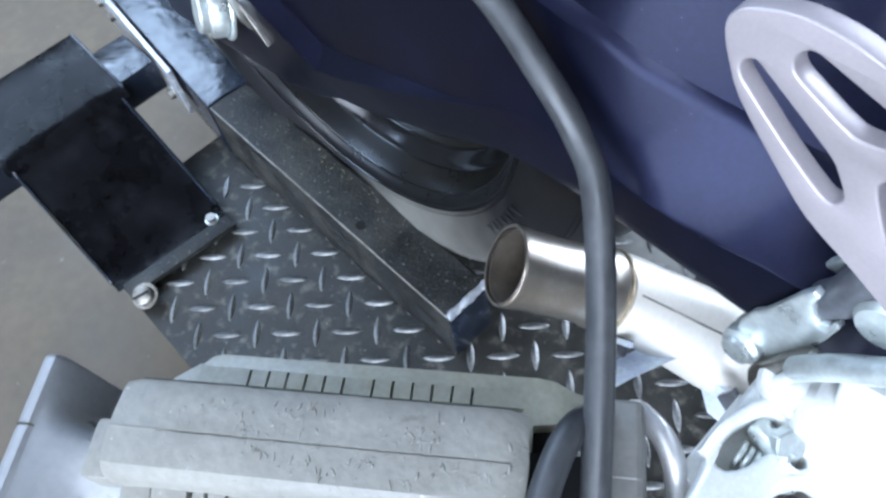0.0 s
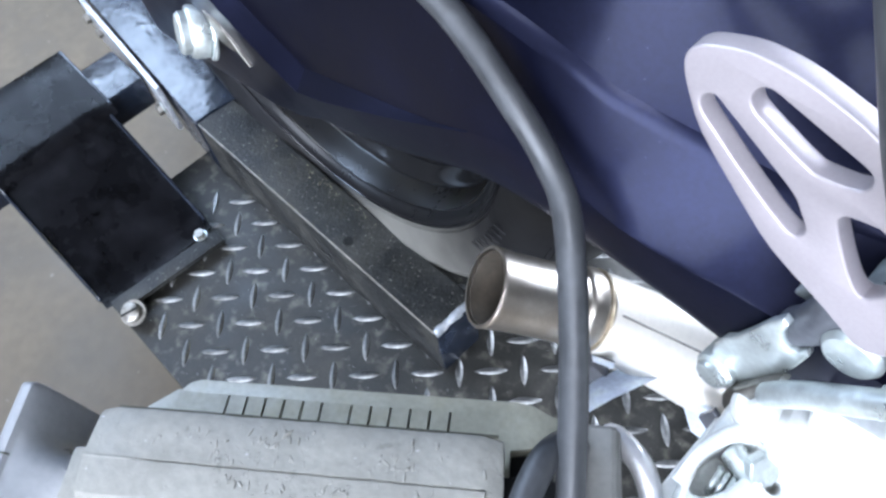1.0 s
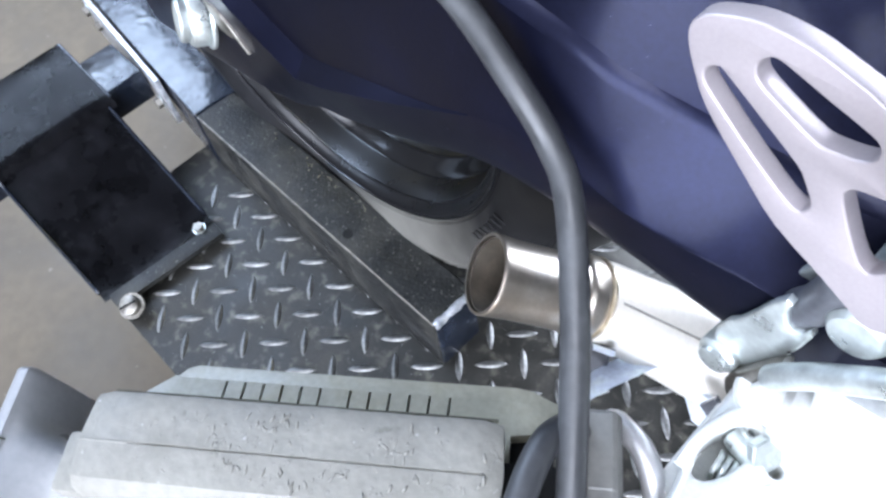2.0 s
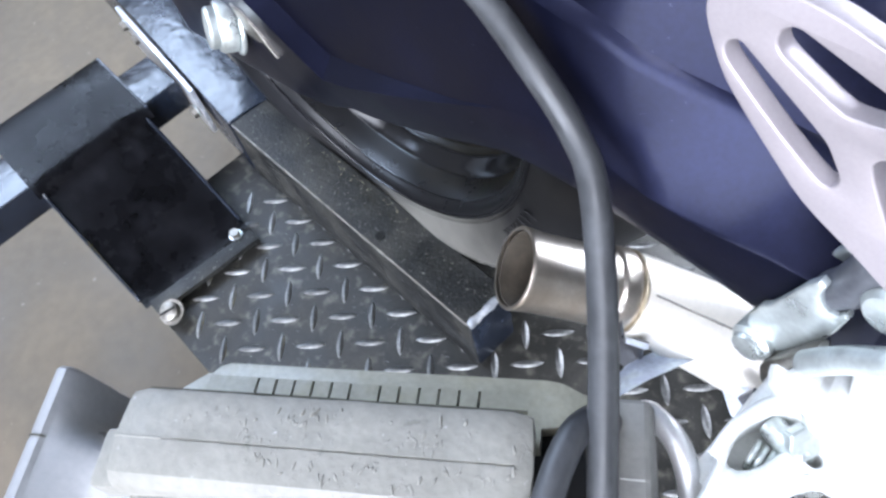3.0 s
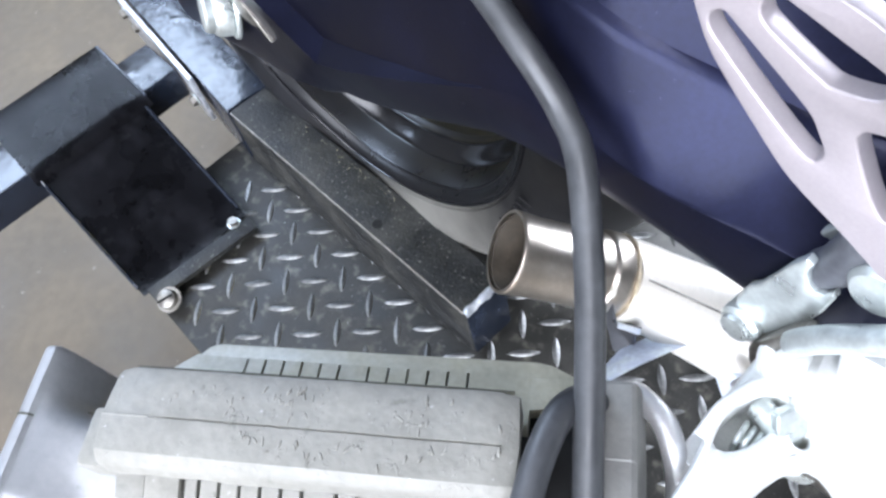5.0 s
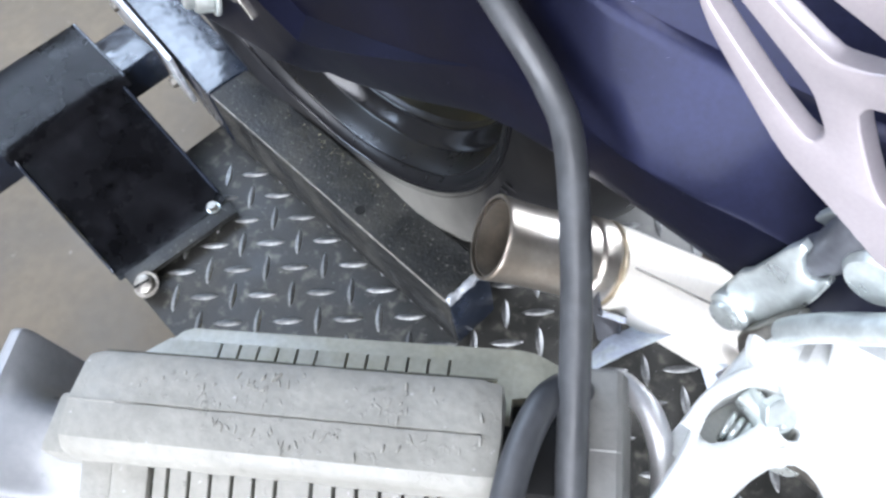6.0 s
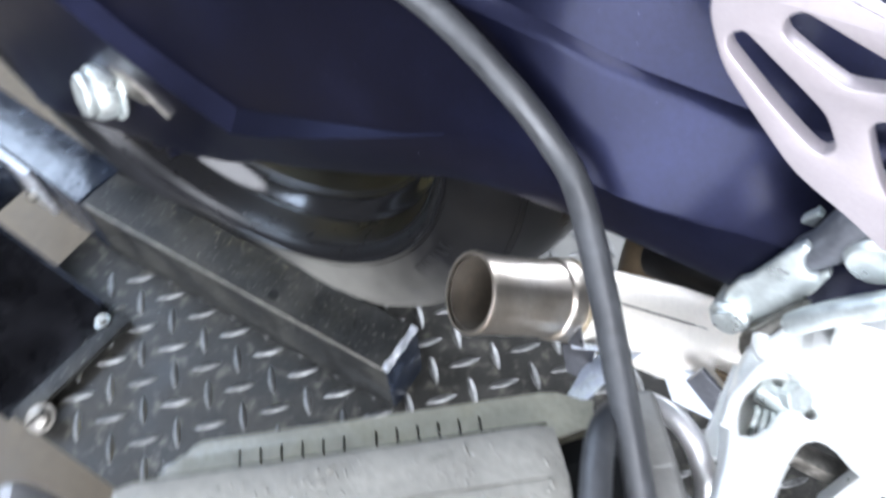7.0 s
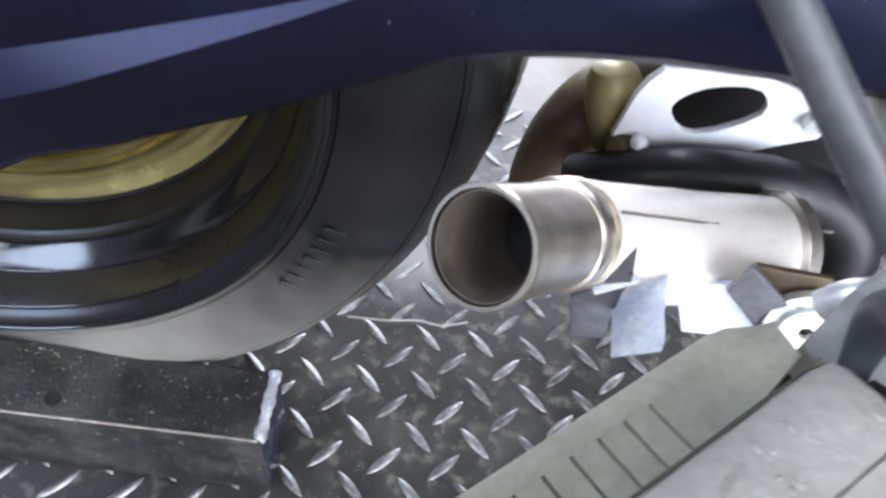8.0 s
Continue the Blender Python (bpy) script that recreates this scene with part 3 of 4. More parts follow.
for x, z0, zb, zc, zt in stations:
    f = max(0.0, min(1.0, (-0.003 - x) / 0.09))
    g = max(0.0, min(1.2, (x - 0.040) / 0.12))
    gc = max(0.0, min(1.2, (x - 0.058) / 0.090))
    hb = 0.0004 + 0.0044 * max(0.0, min(1.0, (-0.015 - x) / 0.107))
    ring = [(-0.030 + 0.062 * g, z0 + 0.006), (-0.052, z0 - 0.0006), (-0.063, z0 - 0.0008), (-0.0705, z0 + 0.002), (-0.0755, z0 + 0.0075), (-0.0775, z0 + 0.015), (-0.0775 - 0.0066 * f + 0.0030 * g, zb - hb), (-0.0772 + 0.0024 * f + 0.0045 * g, zb + hb * 1.2),
            (-0.071 + 0.030 * gc, zc - 0.003), (-0.069 + 0.030 * gc, zc), (-0.0665 + 0.031 * gc, zc + 0.002), (-0.042 + 0.056 * g, zt), (-0.030 + 0.062 * g, zt)]
    rings_.append([sb.verts.new((x, y, z)) for y, z in ring])
for a, b in zip(rings_, rings_[1:]):
    for k in range(len(a)):
        sb.faces.new([a[k], b[k], b[(k + 1) % len(a)], a[(k + 1) % len(a)]])
sb.faces.new(rings_[0]), sb.faces.new(rings_[-1][::-1])
bmesh.ops.recalc_face_normals(sb, faces=sb.faces)
part("arm", sb, M_SWING, swing, smooth=26)
part("drain_hole", lathe([(0.0, 0.0004), (0.0011, 0.0003), (0.0014, 0.0008), (0.0017, 0.0004), (0.0017, -0.001)], axis_pose((0.058, -0.0625, 0.4345), (0.4, -1, 0.4)), 20), M_DULL, swing, "small recessed plug")
part("lower_lug", block((0.026, 0.012, 0.032), Matrix.Translation((-0.252, -0.050, 0.236)) @ pose(0, 0, 0, 0, -35, 0), 0.004, 3), M_SWING, swing)
part("lug_clip", block((0.020, 0.008, 0.008), Matrix.Translation((-0.246, -0.046, 0.212)) @ pose(0, 0, 0, 0, -40, 0), 0.002, 2), M_SWING, swing)
axle = thing("axle_bolt", (-0.246, -0.088, 0.29), "zinc-plated axle nut and adjuster tab on the swingarm", "bolt")
AM = axis_pose((-0.2175, -0.0790, 0.3105), (-0.38, -1, 0.32))
part("washer", lathe([(0.006, 0), (0.0180, 0), (0.0185, 0.0015), (0.0180, 0.003), (0.006, 0.003)], AM, 40, True), M_ZINC, axle)
part("collar", lathe([(0.006, 0.0032), (0.0150, 0.0032), (0.0162, 0.0045), (0.0162, 0.0125), (0.0150, 0.0142), (0.006, 0.0142)], AM, 12, True), M_ZINC, axle)
part("axle_end", lathe([(0.0, 0.0200), (0.0115, 0.0200), (0.0128, 0.0185), (0.0128, 0.0144), (0.0, 0.0144)], AM, 32), M_ZINC, axle)
part("adjuster_tab", cut_plate([(-0.206, 0.335), (-0.194, 0.335), (-0.183, 0.326), (-0.171, 0.3125), (-0.1725, 0.3122), (-0.182, 0.318), (-0.187, 0.3160), (-0.199, 0.3165)], [], 0.005, 0.0008, side_plate(-0.0815)), M_DULL, axle, "pointed adjuster tab")

# ---- exhaust mid pipe ----
pipe = thing("exhaust_pipe", (0.05, -0.05, 0.2), "brushed stainless exhaust pipe with an open end", "exhaust pipe")
pc = Vector((0.0226, -0.0934, 0.3027))
pa = Vector((0.580, 0.620, -0.5286)).normalized()
R = 0.0195
stub_line = [pc + pa * s for s in (0, 0.0008, 0.0025, 0.012, 0.03, 0.045, 0.052)]
part("stub", tube(stub_line, [R + 0.0001, R + 0.0005, R + 0.0003, R - 0.0004, R - 0.0004, R, R], 64, 0.0014), M_PIPE, pipe)
part("bore", tube([pc + pa * s for s in (0.0015, 0.035, 0.052)], [R - 0.00182] * 3, 48, 0.0006), M_SOOT, pipe, "sooty brown bore")
# black disc closes the bore and stands in for its shade
part("bore_shadow", tube([pc + pa * 0.0455, pc + pa * 0.0465], R - 0.0021, 40), M_BLACKFILL, pipe, "black disc painted as the shade deep in the pipe")
p1 = pc + pa * 0.0475
part("band", tube([p1 + pa * s for s in (0, 0.0012, 0.0028, 0.0085, 0.010, 0.0115)], [R + .0003, R + 0.0014, R + 0.0017, R + 0.0017, R + 0.0013, R + 0.0002], 64), M_PIPE, pipe, "welded slip band")
bead = tube([p1 + pa * (0.0115 + 0.0008 * k) for k in range(5)], [R + 0.0004, R + 0.0016, R + 0.0019, R + 0.0014, R + 0.0003], 64)
part("weld_bead", bead, M_BROWNWELD, pipe, "straw-coloured weld bead")
pe = Vector((0.748, 0.426, -0.509)).normalized()
coll = smooth_path([p1 + pa * 0.011, p1 + pa * 0.016] + [p1 + pa * 0.018 + pe * q for q in (0.006, 0.02, 0.04, 0.06)] + [p1 + pa * 0.018 + pe * 0.07 + Vector(q) for q in ((0.012, 0.003, -0.002), (0.034, 0.008, -0.005), (0.055, 0.012, -0.008))], 5)
cr = [R + 0.0002 + 0.0018 * min(1, i / 14) + 0.0040 * max(0, min(1, (i - 14) / 12)) for i in range(len(coll))]
part("collector", tube(coll, cr, 48), M_COLL, pipe, "wider welded collector")
up_ = Vector((0.45, -0.12, 0.80))
up_ = (up_ - pe * up_.dot(pe)).normalized()
part("seam", tube([c + up_ * r for c, r in list(zip(coll, cr))[8:]], 0.0006, 8), M_DULL, pipe, "pressed seam along the collector")
end, pe = coll[-1], (coll[-1] - coll[-2]).normalized()
part("flange_ring", tube([end - pe * 0.008, end - pe * 0.006, end, end + pe * 0.001], [cr[-1], cr[-1] + 0.003, cr[-1] + 0.003, cr[-1]], 48), M_PIPE, pipe)
# hanging strap under the pipe
sm = bmesh.new()
sr = []
for lo_e, hi_e in (((0.0785, -0.0925, 0.2485), (0.0870, -0.0985, 0.2640)), ((0.0786, -0.0895, 0.2490), (0.0885, -0.0930, 0.2640)), ((0.0790, -0.0775, 0.2510), (0.0905, -0.0810, 0.2610)),
                   ((0.0830, -0.0540, 0.2380), (0.0965, -0.0580, 0.2520)), ((0.092, -0.040, 0.228), (0.102, -0.045, 0.245))):
    a, b = Vector(lo_e), Vector(hi_e)
    sr.append([sm.verts.new(a), sm.verts.new(a.lerp(b, 0.65)), sm.verts.new(a.lerp(b, 1.3))])
for a, b in zip(sr, sr[1:]):
    for k in (0, 1):
        sm.faces.new([a[k], a[k + 1], b[k + 1], b[k]])
bmesh.ops.solidify(sm, geom=sm.faces[:], thickness=0.002)
bmesh.ops.recalc_face_normals(sm, faces=sm.faces)
part("strap", sm, M_STRAP, pipe, "folded bare steel hanging strap")
# web of the bright strap; its shade is put into the colour
part("strap_web", cut_plate([(0.064, 0.251), (0.071, 0.2585), (0.0835, 0.2675), (0.0815, 0.259), (0.0815, 0.246), (0.083, 0.226), (0.070, 0.225)], [], 0.0022, 0.0004, side_plate(-0.069)), M_ROD, pipe, "web of the strap, coloured dark for its shaded side")
part("strap_lip", tube([(0.0705, -0.0715, 0.2590), (0.0840, -0.0712, 0.2690)], 0.0016, 10), M_STRAP, pipe)
# dark plate filling the triangle between strap and pipe
part("strap_gusset", cut_plate([(0.0741, 0.2965), (0.0692, 0.2760), (0.0778, 0.2789)], [], 0.0016, 0.0003, side_plate(-0.080)), M_ROD, pipe, "dark triangle between strap and pipe")
part("lower_bracket", cut_plate([(0.1114, 0.2378), (0.1344, 0.2428), (0.1629, 0.2061), (0.1257, 0.2050)], [], 0.003, 0.0006, side_plate(-0.046)), M_STRAP, pipe, "bright flat bracket under the collector")
part("dark_gusset", cut_plate([(0.1269, 0.2491), (0.1309, 0.2657), (0.1568, 0.2426), (0.1586, 0.2161)], [], 0.003, 0.0006, side_plate(-0.055)), M_ROD, pipe, "dark diamond-shaped plate")
part("brown_tab", cut_plate([(0.1362, 0.2583), (0.1685, 0.2561), (0.1756, 0.2426), (0.1629, 0.2321)], [], 0.003, 0.0006, side_plate(-0.048)), M_BROWN, pipe, "heat-browned tab")


# ---- heel guard ----
guard = thing("heel_guard", (0.14, -0.08, 0.36), "bead-blasted aluminium heel guard with long slots", "heel guard")
g_out = [(0.0886, 0.4777), (0.0881, 0.4814), (0.0888, 0.4839), (0.0907, 0.4862), (0.0933, 0.4879), (0.0979, 0.4898), (0.1031, 0.4915), (0.1088, 0.4920), (0.1163, 0.4916), (0.1233, 0.4900), (0.1319, 0.4878), (0.1441, 0.4814), (0.1562, 0.4688), (0.1724, 0.4359), (0.1633, 0.4224), (0.1563, 0.4181), (0.1475, 0.4236), (0.1392, 0.4281), (0.1310, 0.4320), (0.1226, 0.4369), (0.1131, 0.4458), (0.1027, 0.4557), (0.0957, 0.4632), (0.0907, 0.4726)]
s1 = [(0.0948, 0.4712), (0.0954, 0.4735), (0.0973, 0.4749), (0.0985, 0.4750), (0.1007, 0.4737), (0.1194, 0.4620), (0.1244, 0.4586), (0.1269, 0.4552), (0.1304, 0.4499), (0.1302, 0.4472), (0.1283, 0.4448), (0.1235, 0.4471), (0.1120, 0.4552), (0.0990, 0.4656), (0.0958, 0.4684)]
s2 = [(0.1064, 0.4795), (0.1065, 0.4821), (0.1081, 0.4843), (0.1101, 0.4850), (0.1135, 0.4841), (0.1226, 0.4814), (0.1330, 0.4785), (0.1361, 0.4773), (0.1374, 0.4751), (0.1371, 0.4724), (0.1350, 0.4704), (0.1280, 0.4688), (0.1245, 0.4688), (0.1107, 0.4752), (0.1076, 0.4771)]
s3 = [(0.1352, 0.4581), (0.1357, 0.4607), (0.1370, 0.4621), (0.1457, 0.4641), (0.1545, 0.4550), (0.1540, 0.4451), (0.1502, 0.4386), (0.1474, 0.4392), (0.1427, 0.4453)]
part("plate", cut_plate(g_out, [s1, s2, s3], 0.006, 0.0007, side_plate(-0.080), 1), M_GUARD, guard)
part("boss", lathe([(0.0, -0.004), (0.0075, -0.004), (0.009, -0.002), (0.009, 0.03), (0.0, 0.03)], axis_pose((0.1565, -0.0775, 0.4095), (0, 1, 0)), 40), M_ZINC, guard, "round spacer boss")
part("screw", hexagon(0.0055, 0.004, axis_pose((0.172, -0.0825, 0.412), (0, -1, 0))), M_ZINC, guard)
hose = part("hose", tube(smooth_path([(0.118, -0.098, 0.56), (0.134, -0.1, 0.528), (0.146, -0.1, 0.503), (0.160, -0.1, 0.480), (0.182, -0.098, 0.450), (0.21, -0.095, 0.42)], 6), 0.0075, 18), M_CABLE)
tagged(hose, "black rubber hose beside the heel guard", "hose")

# ---- foot peg ----
UX, VX = Vector((0.78, 0.626, 0)), Vector((0.626, -0.78, 0))
PEG = Matrix(((UX.x, VX.x, 0, -0.024), (UX.y, VX.y, 0, -0.244), (0, 0, -1, 0.357), (0, 0, 0, 1)))  # u along the peg, v across, w down
peg = thing("foot_peg", (0.02, -0.2, 0.31), "worn grey rubber foot peg with slotted sides and flanges", "foot peg")


def peg_block(u0, u1, v0, v1, w0, w1, bevel=0.003):
    return block((u1 - u0, v1 - v0, w1 - w0), PEG @ Matrix.Translation(((u0 + u1) / 2, (v0 + v1) / 2, (w0 + w1) / 2)), bevel)


def peg_loft(sections):
    """Joins rings of (u, v, w) in the peg's own axes."""
    bm = bmesh.new()
    rg = [[bm.verts.new(PEG @ Vector(q)) for q in ring] for ring in sections]
    for a, b in zip(rg, rg[1:]):
        for k in range(len(a)):
            bm.faces.new([a[k], a[(k + 1) % len(a)], b[(k + 1) % len(b)], b[k]])
    bm.faces.new(rg[0]), bm.faces.new(rg[-1])
    bmesh.ops.recalc_face_normals(bm, faces=bm.faces)
    return bm


prof = [(-0.0016, 0.024), (-0.0016, 0.0045), (-0.0006, 0.0018), (0.002, 0.0005), (0.0100, 0.0000), (0.0178, -0.0001), (0.0180, 0.0006), (0.0185, 0.0006), (0.0187, -0.0001), (0.026, 0.0002), (0.0310, 0.0010), (0.0332, 0.0030), (0.0348, 0.0055), (0.0354, 0.0085), (0.0357, 0.0140)]
secs = []
for k in range(25):
    t = k / 24
    u = -0.0030 + 0.150 * t
    end = max(0.0, 1 - min(u + 0.0030, 0.147 - u) / 0.0045)
    wob = 0.00035 * math.sin(k * 1.7) + 0.00025 * math.sin(k * 0.73 + 1)
    secs.append([(u + (0.0012 * (1 - abs(v - 0.018) / 0.018) if k in (0, 24) else 0) * (-1 if k == 0 else 1), v + (0.0008 * end if v < 0.018 else -0.0008 * end) + wob * (0.6 if v in (-0.0016, 0.0357) else 0), (-0.0004 if k < 4 and w == 0.0006 else w) + 0.0022 * end * end + wob * 0.4) for v, w in prof])
pad = part("pad", peg_loft(secs), M_RUBBER, peg, smooth=28)
SLOPE = PEG @ Matrix(((1, 0, 0, 0), (0, -0.995, -0.1, 0), (0, 0.1, -0.995, 0.0285), (0, 0, 0, 1)))  # the back ledge: u, outwards, up
part("back_rim", cut_plate([(0.0112, 0.0182), (0.0112, 0.0192), (0.014, 0.0226), (0.018, 0.0242), (0.150, 0.0246), (0.156, 0.0236), (0.164, 0.0195), (0.169, 0.0182)], [], 0.008, 0.0001, SLOPE @ Matrix.Translation((0, 0, -0.004))), M_RUBBERDARK, peg, "olive-stained rim")
# black floor puts the shade of the back slits into colour
part("slot_shade_floor", block((0.150, 0.026, 0.003), SLOPE @ Matrix.Translation((0.090, 0.009, -0.0085)), 0.0004), M_BLACKFILL, peg)
part("end_wedge", cut_plate([(-0.012, -0.006), (-0.006, 0.006), (0.0095, 0.0190), (0.0118, 0.0192), (0.0118, -0.006)], [], 0.008, 0.0001, SLOPE @ Matrix.Translation((0, 0, -0.004))), M_RUBBERDARK, peg)
edges = [0.0112] + [0.0322 + 0.0079 * k for k in range(6)] + [0.0840 + 0.0080 * k for k in range(6)] + [0.149]
part("end_rib", cut_plate([(0.1484, 0.0182), (0.169, 0.0182), (0.166, 0.0075), (0.1484, 0.0045)], [], 0.008, 0.0001, SLOPE @ Matrix.Translation((0, 0, -0.004))), M_RUBBERDARK, peg)
for a, b in zip(edges, edges[1:]):
    part("rib", block((b - a - 0.0010, 0.0242, 0.008), SLOPE @ Matrix.Translation(((a + b) / 2, 0.0061, -0.004)), 0), M_RUBBERDARK, peg)
# shade between the front ribs, again as a black floor
part("slot_shade_floor", block((0.104, 0.050, 0.003), PEG @ Matrix.Translation((0.078, 0.048, 0.0305)) @ pose(0, 0, 0, 25, 0, 0), 0.0004), M_BLACKFILL, peg)
fe = [0.0274] + [0.0334 + 0.00785 * k for k in range(6)] + [0.0852 + 0.00785 * k for k in range(6)] + [0.1285]
for a, b in zip(fe, fe[1:]):
    part("rib", block((b - a - 0.0012, 0.046, 0.006), PEG @ Matrix.Translation(((a + b) / 2, 0.049, 0.026)) @ pose(0, 0, 0, 25, 0, 0), 0.0003, 1), M_RUBBER, peg)
for a, b, w in ((-0.0015, 0.0118, 0.030), (0.0122, 0.0274, 0.0265), (0.1285, 0.1455, 0.0265)):
    part("pad_leg", block((b - a - 0.0008, 0.050, 0.010), PEG @ Matrix.Translation(((a + b) / 2, 0.050, w)) @ pose(0, 0, 0, 25, 0, 0), 0.0022), M_RUBBER, peg)


def wedge(us, v0, v1):
    out = []
    for v, e in ((v0, 1), (v0 + 0.0015, 0), (0.0172, 0), (0.0178, 0), (v1 - 0.0015, 0), (v1, 1)):
        out.append([(u, v, w + (0.0009 if e else 0) + (0.0004 if v == 0.0178 else 0)) for u, w in us])
    return out


def ease(x):
    x = max(0.0, min(1.0, x))
    return x * x * (3 - 2 * x)


def horn():
    """The outer end: a thin wall at the back that sweeps round into a full front web."""
    bm = bmesh.new()
    NU, NV = 34, 30
    us = [-0.0490, -0.0484, -0.0474, -0.0455, -0.0424] + [-0.0412 + 0.0430 * (k / (NU - 6)) ** 1.25 for k in range(NU - 5)]
    vs = [-0.0120, -0.0112, -0.0100] + [-0.0085 + 0.0545 * k / (NV - 7) for k in range(NV - 6)] + [0.0478, 0.0492, 0.0500]
    crest = [0.030, 0.0160, 0.0132, 0.0120, 0.0122]
    grid = []
    for v in vs:
        f = ease((v + 0.012) / 0.030)
        deep = 0.062 - 0.041 * ease((v - 0.003) / 0.017) + 0.012 * ease((v - 0.020) / 0.030)
        run = 0.0090 + 0.019 * f
        rnd = 0.0010 if v in (-0.0112, 0.0478) else 0.003 if v == 0.0492 else 0.0030 if v == -0.0120 else 0.009 if v == 0.0500 else 0.0
        row = []
        for i, u in enumerate(us):
            if i < 5:
                w = crest[i] + (0.0005 if abs(v - 0.018) < 0.0012 else 0)
            else:
                x = (u + 0.0412) / run
                w = 0.0142 + (deep - 0.0142) * (0.35 * min(1, max(0, x)) ** 0.8 + 0.65 * ease(x))
            row.append(bm.verts.new(PEG @ Vector((u + (0.0016 * (w - 0.012) / 0.03 if i < 2 else 0), v, w + rnd + 0.006 * ease((v - 0.034) / 0.03) * ease((u + 0.044) / 0.02)))))
        grid.append(row)
    for a, b in zip(grid, grid[1:]):
        for k in range(len(a) - 1):
            bm.faces.new([a[k], a[k + 1], b[k + 1], b[k]])
    rim = grid[0] + [r[-1] for r in grid[1:]] + grid[-1][-2::-1] + [r[0] for r in grid[-2:0:-1]]
    low = [bm.verts.new(PEG @ Vector(((PEG.inverted() @ q.co).x, (PEG.inverted() @ q.co).y, 0.066))) for q in rim]
    for k in range(len(rim)):
        n = (k + 1) % len(rim)
        bm.faces.new([rim[k], rim[n], low[n], low[k]])
    bm.faces.new(low)
    bmesh.ops.recalc_face_normals(bm, faces=bm.faces)
    return bm


rng = random.Random(7)
marks = bmesh.new()
for k in range(150):
    cu_, cv_ = rng.choice(((0.035, 0.012), (0.055, 0.020), (0.085, 0.024), (0.115, 0.012), (0.128, 0.022), (0.07, 0.008)))
    u, v = cu_ + rng.gauss(0, 0.010), cv_ + rng.gauss(0, 0.004)
    if not (0.003 < u < 0.142 and 0.003 < v < 0.030) or abs(v - 0.0182) < 0.0012:
        continue
    mm = PEG @ Matrix.Translation((u, v, 0.0001)) @ pose(0, 0, 0, 0, 0, 90 + rng.gauss(0, 28)) @ Matrix.Diagonal((rng.uniform(0.0007, 0.0024), rng.uniform(0.0003, 0.0006), 0.00032, 1))
    bmesh.ops.create_icosphere(marks, subdivisions=1, radius=1, matrix=mm)
tagged(part("wear_relief", marks, M_RUBBER, peg, "raised worn relief in the rubber", smooth=80), kind="stuff")
part("outer_flange", horn(), M_RUBBERPLAIN, peg, "swept outer end flange", smooth=40)
part("parting_line", tube([PEG @ Vector(q) for q in ((-0.0487, 0.0175, 0.0215), (-0.0483, 0.0175, 0.0158), (-0.0474, 0.0175, 0.0131), (-0.0455, 0.0175, 0.0119), (-0.0424, 0.0175, 0.0121), (-0.0412, 0.0175, 0.0140))], 0.0004, 6), M_GRIME, peg)
part("neck", peg_block(-0.0165, 0.004, 0.0115, 0.0345, 0.0135, 0.045, 0.0030), M_RUBBER, peg)
part("grime_seam", tube([PEG @ Vector((u, -0.0013, 0.0036 + 0.0003 * math.sin(u * 300))) for u in (0.003, 0.03, 0.06, 0.09, 0.12, 0.145)], 0.0007, 8), M_GRIME, peg, "dark grime along the back edge")
part("inner_flange", peg_loft(wedge([(0.172, 0.05), (0.1725, 0.011), (0.1735, 0.0085), (0.175, 0.0072), (0.184, 0.0072), (0.1858, 0.0085), (0.188, 0.014), (0.192, 0.05)], -0.010, 0.062)), M_RUBBERDIM, peg, smooth=25)
# core coloured black for the shaded gap at the inner end
part("core", peg_block(0.01, 0.18, 0.006, 0.03, 0.024, 0.036, 0.004), M_BLACKFILL, peg)
wire = part("spring_wire", tube(smooth_path([(0.112, -0.116, 0.325), (0.1165, -0.118, 0.334), (0.128, -0.121, 0.337), (0.138, -0.127, 0.334), (0.146, -0.134, 0.325), (0.150, -0.139, 0.31)], 6), 0.0044, 18), M_ALU)
tagged(wire, "bent bright steel return spring wire by the peg", "spring")

# ---- loose cable ----
cable = part("cable", tube(smooth_path([(-0.074, -0.088, 0.482), (-0.028, -0.082, 0.460), (0.0035, -0.0795, 0.4446), (0.0334, -0.0835, 0.4282), (0.0520, -0.0860, 0.4130), (0.0676, -0.0940, 0.4020), (0.0940, -0.1205, 0.3770), (0.1254, -0.1580, 0.3516), (0.150, -0.187, 0.331), (0.175, -0.215, 0.31)], 10), 0.0051, 24), M_CABLE, None)
tagged(cable, "black rubber-sheathed cable hanging in front of the swingarm", "cable")
loop = part("cable", tube(smooth_path([(0.126, -0.150, 0.27), (0.120, -0.142, 0.305), (0.113, -0.135, 0.335), (0.1075, -0.137, 0.353), (0.1065, -0.150, 0.3615), (0.1135, -0.1702, 0.3605), (0.124, -0.188, 0.354), (0.140, -0.208, 0.34)], 8), 0.0052, 20), M_LOOP, None)
tagged(loop, "dark loop of cable behind the foot peg end", "cable")

# ---- peg hanger bracket ----
bracket = thing("peg_bracket", (0.16, -0.1, 0.2), "bare cast aluminium foot peg bracket", "bracket")
cast = [(0.1385, -0.100), (0.1380, -0.082), (0.1430, -0.068), (0.172, -0.052), (0.215, -0.050), (0.235, -0.075), (0.230, -0.108), (0.200, -0.1135), (0.186, -0.109), (0.177, -0.1035), (0.1700, -0.1045), (0.1650, -0.114),
        (0.1635, -0.130), (0.1630, -0.165), (0.1480, -0.165), (0.1465, -0.145), (0.1440, -0.127), (0.1400, -0.114)]
